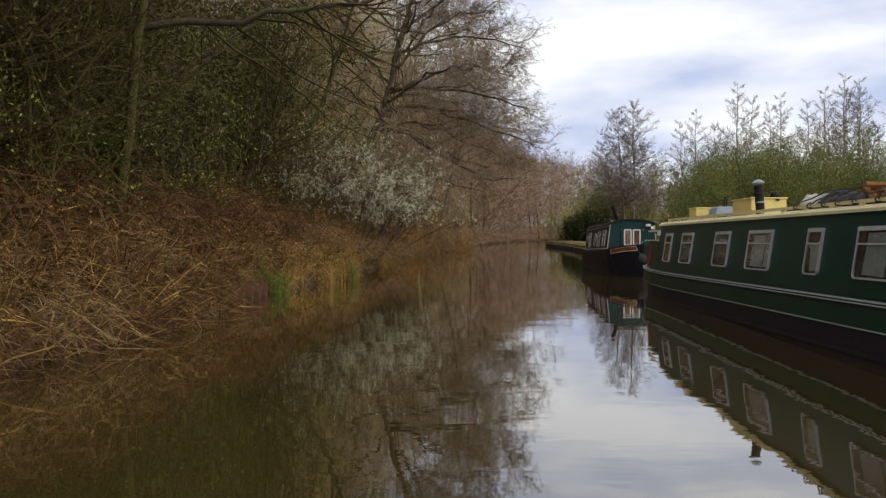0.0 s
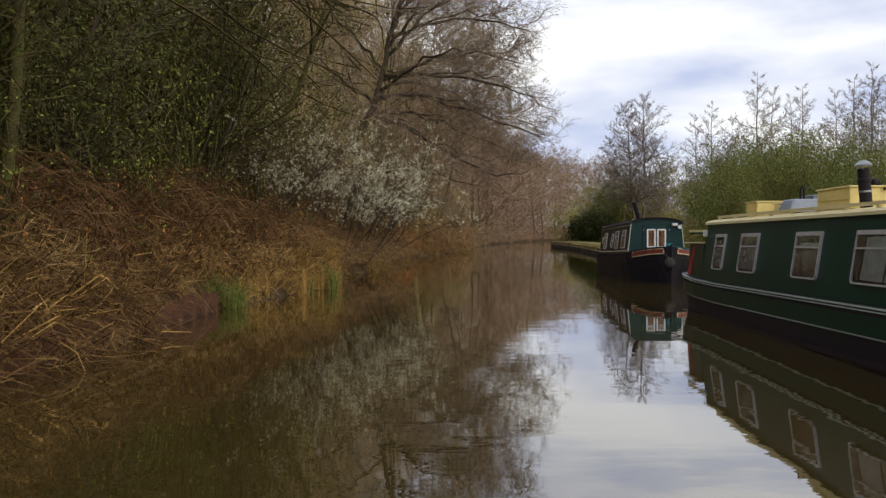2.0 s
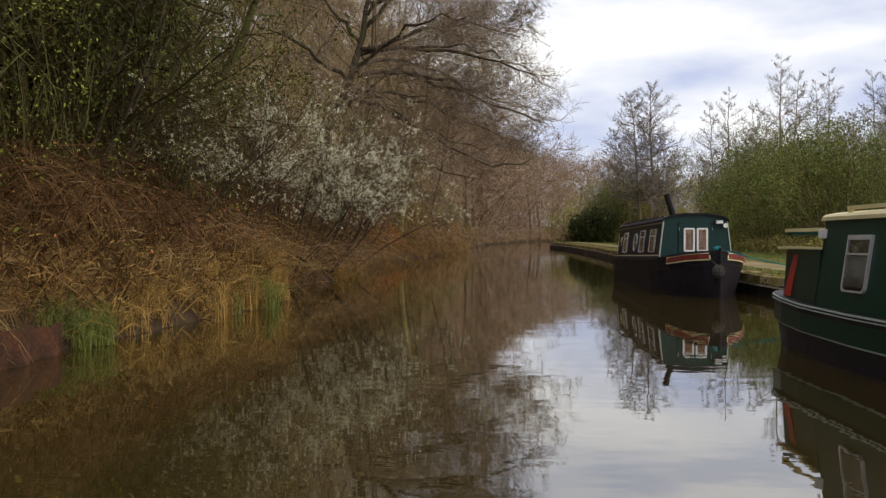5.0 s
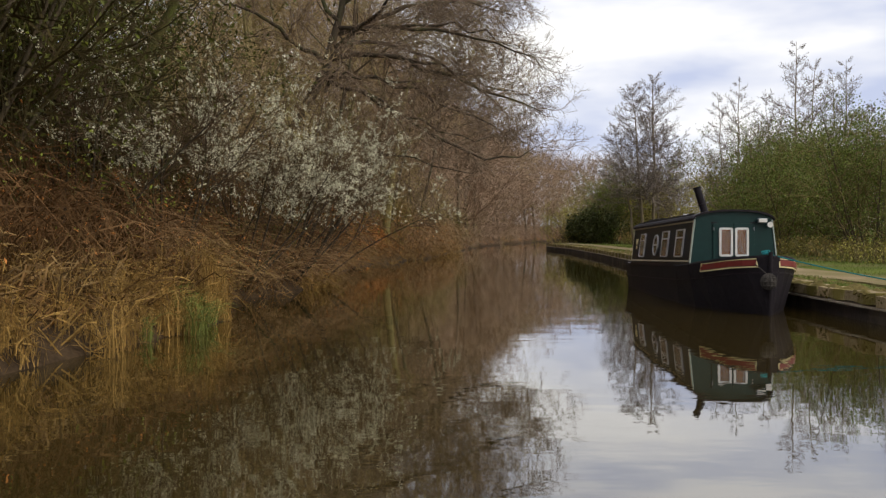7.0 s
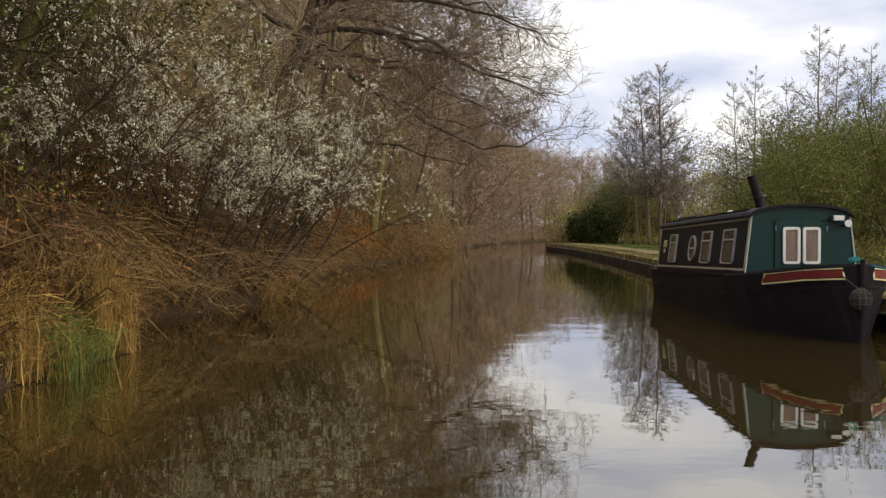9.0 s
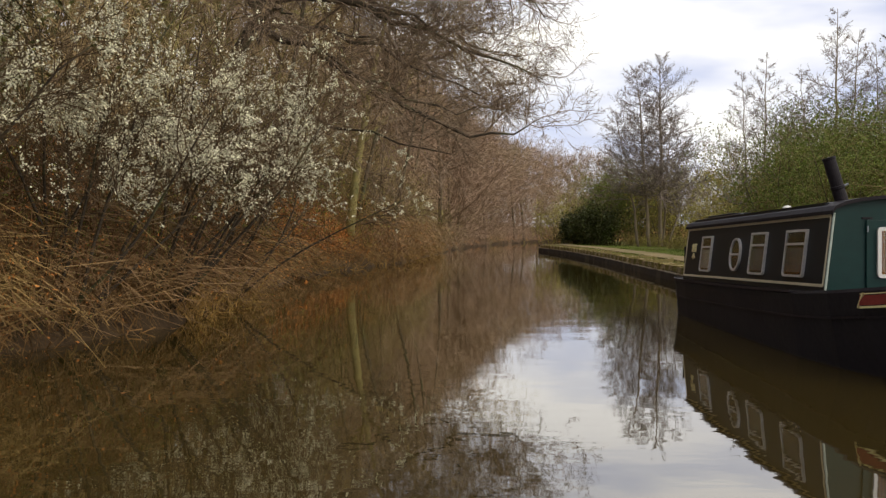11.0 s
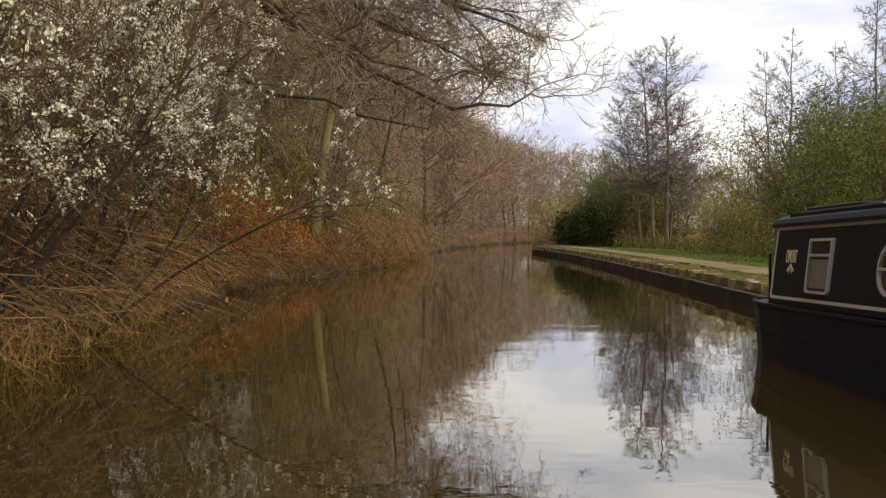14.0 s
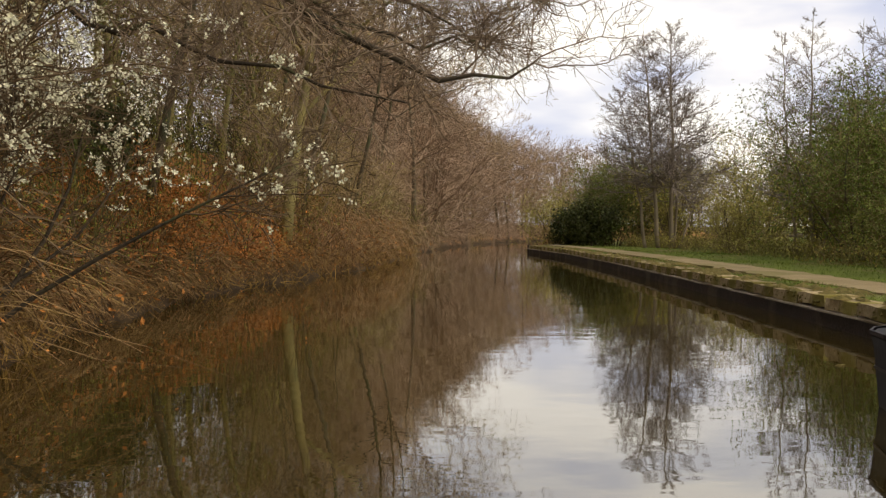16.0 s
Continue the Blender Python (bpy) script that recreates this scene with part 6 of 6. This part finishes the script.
def scrub(n, y0, y1, e0, e1):
    """Low dead stems and weeds at the foot of the bushes beyond the grass."""
    y = rng.uniform(y0, y1, n)
    x = right_x(y) + rng.uniform(e0, e1, n)
    base = np.stack([x, y, ground_z(x, y)], 1)
    reach = np.stack([rng.normal(-0.1, 0.35, n), rng.normal(0, 0.4, n), rng.uniform(0.0, 0.5, n)], 1)
    (v, f), p = arcs(base, reach, rng.uniform(0.15, 0.5, n), rng.uniform(0.004, 0.009, n), 4)
    stuff("meadow_scrub", v, f, TWIG_SPRING, "low dead stems at the foot of the bushes", "undergrowth")
    at = p.reshape(-1, 3)[rng.integers(0, n * 5, n * 5)] + rng.normal(size=(n * 5, 3)) * 0.08
    v, f = leaves(at, rng.uniform(0.03, 0.06, len(at)))
    stuff("meadow_weeds", v, f, LEAF_OLIVE, "olive weeds at the foot of the bushes", "undergrowth")


scrub(3200, 24, 80, 5.2, 8.5)


def leaf_carpet(n, y0, y1, d0, d1, loose=0.06):
    at, _ = bank_points(n, y0, y1, d0, d1)
    at[:, 2] += rng.uniform(0.0, loose, n)
    v, f = leaves(at, rng.uniform(0.03, 0.06, n))
    stuff("fallen_leaves", v, f, LEAF_RUST, "orange-brown fallen leaves on the steep bank", "leaves")


leaf_carpet(15000, 40, 52, 0.3, 5.0)
leaf_carpet(11000, 42.5, 50.0, 0.5, 4.6, 0.45)
leaf_carpet(2200, 51, 66, 0.2, 4.0)
leaf_carpet(4000, 33, 41, 0.3, 4.0)


def overhang(n, y0, y1, material, label, name, reach=0.45):
    """Limp blades and stems that hang from the bank edge towards the water."""
    foot, _ = bank_points(n, y0, y1, 0.1, 0.7)
    foot[:, 2] += rng.uniform(0.05, 0.3, n)
    tip = foot.copy()
    tip[:, 0] = left_x(foot[:, 1]) + rng.normal(reach * 0.5, reach * 0.4, n)
    tip[:, 1] += rng.normal(0, 0.45, n)
    tip[:, 2] = rng.uniform(0.01, 0.3, n)
    v, f = blades(foot, tip, rng.uniform(0.05, 0.3, n), rng.uniform(0.5, 1.4, n) * 0.014, 4)
    v[:, 2] = np.maximum(v[:, 2], 0.003)
    stuff(name, v, f, material, label, "undergrowth")


overhang(160, 13, 17.4, REED, "dry grass hanging over the rusty piling", "reeds", 0.2)
overhang(700, 1, 13.4, REED, "dry reeds hanging over the rusty piling", "reeds")
overhang(700, 25.4, 36, BRAMBLE, "brown stems trailing into the water", "trailing_stems", 0.4)
overhang(2600, 35, 70, BRAMBLE, "brown stems trailing over the muddy edge", "trailing_stems", 0.35)
overhang(1200, 35, 64, REED, "dry grass trailing over the muddy edge", "trailing_grass", 0.3)


def sprigs(n, y0, y1, d0, d1, z0, z1, material, label, per=26, spread=0.22, size=0.032):
    """Clumps of small fresh leaves on unseen fine shoots."""
    hub, _ = bank_points(n, y0, y1, d0, d1)
    hub[:, 2] += rng.uniform(z0, z1, n)
    at = np.repeat(hub, per, 0) + rng.normal(size=(n * per, 3)) * [spread, spread, spread * 0.7]
    v, f = leaves(at, rng.uniform(0.6, 1.3, len(at)) * size)
    shoots = ribbons(np.repeat(hub, 5, 0) - [0, 0, 0.5], np.repeat(hub, 5, 0) + rng.normal(size=(n * 5, 3)) * spread, np.full(n * 5, 0.005), np.full(n * 5, 0.003))
    stuff("leafy_shoots", *joined([shoots]), TWIG_OLIVE, "thin shoots among the undergrowth", "undergrowth")
    stuff("leafy_sprigs", v, f, material, label, "leaves")


sprigs(260, 8, 27, 1.0, 5.0, 0.3, 3.6, LEAF_LIME, "fresh lime-green sprigs in the undergrowth")
sprigs(420, 4, 30, 2.0, 7.0, 0.6, 6.0, LEAF_MOSS, "moss-green leafy sprigs in the wood", 30, 0.35, 0.04)
sprigs(420, 36, 66, 1.0, 8.0, 0.3, 4.2, LEAF_OLIVE_DARK, "moss-green leafy sprigs on the bank", 30, 0.4, 0.045)
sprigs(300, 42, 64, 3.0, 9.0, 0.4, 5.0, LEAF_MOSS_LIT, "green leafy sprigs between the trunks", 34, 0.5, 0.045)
sprigs(220, 27, 42, 0.8, 4.0, 0.4, 2.8, LEAF_OLIVE_DARK, "olive opening leaves among the thorn stems", 30, 0.35, 0.024)
sprigs(110, 40, 64, 0.8, 3.5, 0.1, 0.8, LEAF_LIME, "yellow-green weeds on the bank", 20, 0.25, 0.035)
sprigs(200, 29, 42, 0.2, 2.4, 0.1, 0.9, LEAF_LIME, "yellow-green weeds near the water", 26, 0.22, 0.022)
sprigs(160, 8, 15, 1.6, 3.6, 0.4, 4.5, LEAF_MOSS, "small olive leaves on thin shoots", 34, 0.35, 0.03)
sprigs(200, 62, 110, 0.6, 5.0, 0.3, 3.5, LEAF_OLIVE, "olive-green sprigs along the far bank", 26, 0.45, 0.07)
sprigs(380, 26, 44, 0.0, 2.4, 0.1, 1.3, LEAF_OLIVE_DARK, "olive weeds and young leaves by the water", 26, 0.2, 0.018)
sprigs(90, 11.3, 13.7, 1.0, 2.6, 1.6, 4.8, LEAF_MOSS, "small olive leaves in front of the ivy-clad trunk", 34, 0.3, 0.026)
sprigs(260, 46, 76, 0.0, 3.0, 0.2, 2.2, LEAF_OLIVE_DARK, "dull olive leaves low along the bank", 26, 0.35, 0.04)

n_float = 260
fy = rng.uniform(25, 46, n_float)
fx = left_x(fy) + np.abs(rng.normal(0, 0.9, n_float)) + 0.1
v, f = leaves(np.stack([fx, fy, np.full(n_float, 0.004)], 1), rng.uniform(0.012, 0.035, n_float))
v[:, 2] = 0.004 + 0.15 * np.abs(v[:, 2] - 0.004)
stuff("floating_leaves", v, f, LEAF_RUST, "scattered dead leaves floating by the bank", "leaves")

# ---- blackthorn in blossom ----


def blackthorn(x, y, seed, height, n, lean, bloom):
    """Crooked stems that arch out, with blossom crowded along whole sprays and none between them."""
    g = Growth(seed)
    for off, h, d in fan(n, height, 0.38, seed, (lean[0] * 0.6, lean[1] * 0.6)):
        g.limb((off[0], off[1], -0.1), d, h * 1.08, 0.026, 0, THORN_SPEC)
    r = random.Random(seed + 5)
    for lv in (1, 2, 3):
        g.line[lv] = [k for k in g.line[lv] if k[0][0].z > 1.15 + 0.25 * r.gauss(0, 1) or r.random() < 0.22]
    ob = thing("blackthorn_bush", stand(x, y), "blackthorn bush sprinkled with white blossom over the water", "bush")
    for pts, radii in g.line[0]:
        limb_part("stem", pts, radii, BARK_DARK, ob, 5)
    v, f = g.crown([1], [2, 3])
    mesh_object("crown", v, f, TWIG_DARK, ob)
    p0, p1, _, _ = g.segments([2, 3])
    world_p = p0 + [x, y, 0]
    field = np.array([noise.noise(Vector(p) * 1.9) + 0.5 * noise.noise(Vector(p) * 4.3) for p in world_p])
    thick = np.clip((field + 0.06) / 0.34, 0.02, 1.0)
    high = p0[:, 2] > 0.38 * height + 0.22 * rng.normal(size=len(p0))
    keep = high & (rng.uniform(size=len(p0)) < 2.3 * bloom * thick)
    p0, p1 = p0[keep], p1[keep]
    count = 9
    t = rng.uniform(0, 1, (len(p0), count, 1))
    at = (p0[:, None] * (1 - t) + p1[:, None] * t).reshape(-1, 3) + rng.normal(size=(len(p0) * count, 3)) * 0.014
    v, f = flowers(at, rng.uniform(0.008, 0.0145, len(at)))
    mesh_object("blossom", v, f, PETAL, ob, "small white five-petalled blossom")


THORN_SPEC = [dict(SHRUB_SPEC[0], kids=12, low=0.45, wander=0.12, rise=0.03, thin=0.34), dict(SHRUB_SPEC[1], kids=8, wander=0.22, steps=5, rise=0.02, least=0.0035), dict(SHRUB_SPEC[2], kids=3, wander=0.28, least=0.0025), SHRUB_SPEC[3]]
blackthorn(-4.1, 26.9, 91, 3.2, 8, (0.3, -0.1), 0.16)
blackthorn(-3.2, 28.9, 92, 3.3, 9, (0.75, 0.0), 0.36)
blackthorn(-2.7, 30.8, 93, 3.6, 10, (1.1, 0.1), 0.17)
blackthorn(-2.5, 33.6, 95, 3.7, 9, (1.2, 0.2), 0.20)
blackthorn(-4.8, 25.4, 94, 3.6, 7, (0.2, -0.2), 0.08)

# ---- meadow grass, moss, coping (many small pieces last) ----


def meadow_grass(n, y0, y1, e0, e1, h):
    y = rng.uniform(y0, y1, n)
    x = right_x(y) + rng.uniform(e0, e1, n)
    base = np.stack([x, y, ground_z(x, y) - 0.01], 1)
    tip = base + np.stack([rng.normal(0, 0.4, n) * h, rng.normal(0, 0.4, n) * h, rng.uniform(0.5, 1.1, n) * h], 1)
    return blades(base, tip, np.full(n, 0.01), np.full(n, 0.012), 2)


v, f = joined([meadow_grass(9000, 30, 60, 2.05, 8, 0.07), meadow_grass(5000, 22, 70, 0.48, 1.0, 0.06), meadow_grass(5000, 55, 77, 2.0, 8, 0.09), meadow_grass(3500, 30, 75, 6, 9, 0.22)])
stuff("meadow_grass", v, f, GRASS, "short green grass beside the towpath", "grass")

moss_v, moss_f = [], []
for k in range(450):
    y = rng.uniform(20, 76)
    e = 0.04 + 0.95 * rng.uniform() ** 1.3
    x, z = float(right_x(y)) + e, TOW + (0.035 if e > 0.45 else 0.03)
    s = rng.uniform(0.04, 0.20)
    o = len(moss_v)
    moss_v.append((x, y, z + s * 0.22))
    for a in np.linspace(0, 2 * math.pi, 9)[:-1]:
        q = s * rng.uniform(0.7, 1.2)
        moss_v.append((x + q * math.cos(a) * 0.7, y + q * math.sin(a) * 1.6, z - 0.02))
    moss_f += [(o, o + 1 + j, o + 1 + (j + 1) % 8) for j in range(8)]
for k in range(650):
    y = rng.uniform(20, 76)
    x, z, s = float(right_x(y)) - 0.004, TOW + rng.uniform(-0.13, 0.02), rng.uniform(0.012, 0.05)
    o = len(moss_v)
    moss_v.append((x - s * 0.45, y, z - s * 0.2))
    for a in np.linspace(0, 2 * math.pi, 7)[:-1]:
        q = s * rng.uniform(0.6, 1.3)
        moss_v.append((x + 0.02, y + q * math.cos(a) * 1.8, z + q * math.sin(a)))
    moss_f += [(o, o + 1 + j, o + 1 + (j + 1) % 6) for j in range(6)]
stuff("moss_tufts", moss_v, moss_f, MOSS, "yellow-green moss tufts on the coping", "moss")

coping_mesh = []
for k in range(4):
    bm = bmesh.new()
    box(bm, 0, 0.46, -0.485, 0.485, -0.155, 0.0)
    bmesh.ops.subdivide_edges(bm, edges=[e for e in bm.edges if abs(e.verts[0].co.y - e.verts[1].co.y) > 0.5], cuts=3)
    for vert in bm.verts:
        vert.co += Vector((rng.normal() * 0.008, rng.normal() * 0.003, rng.normal() * (0.005 if vert.co.z > -0.05 else 0.012)))
    me = bpy.data.meshes.new("coping_stone")
    bm.to_mesh(me)
    bm.free()
    me.materials.append(STONE)
    coping_mesh.append(me)
for k in range(96):
    y = -19.5 + k
    ob = new("coping_stone", coping_mesh[k % 4])
    ob.parent = bank_wall
    turn = math.atan2(float(right_x(y - 0.5) - right_x(y + 0.5)), 1.0)
    ob.matrix_world = pose(float(right_x(y)), y, TOW + 0.01 + 0.012 * math.sin(k * 2.3), 0, 0.8 * math.sin(k * 1.7), math.degrees(turn) + 0.4 * math.sin(k * 3.1))
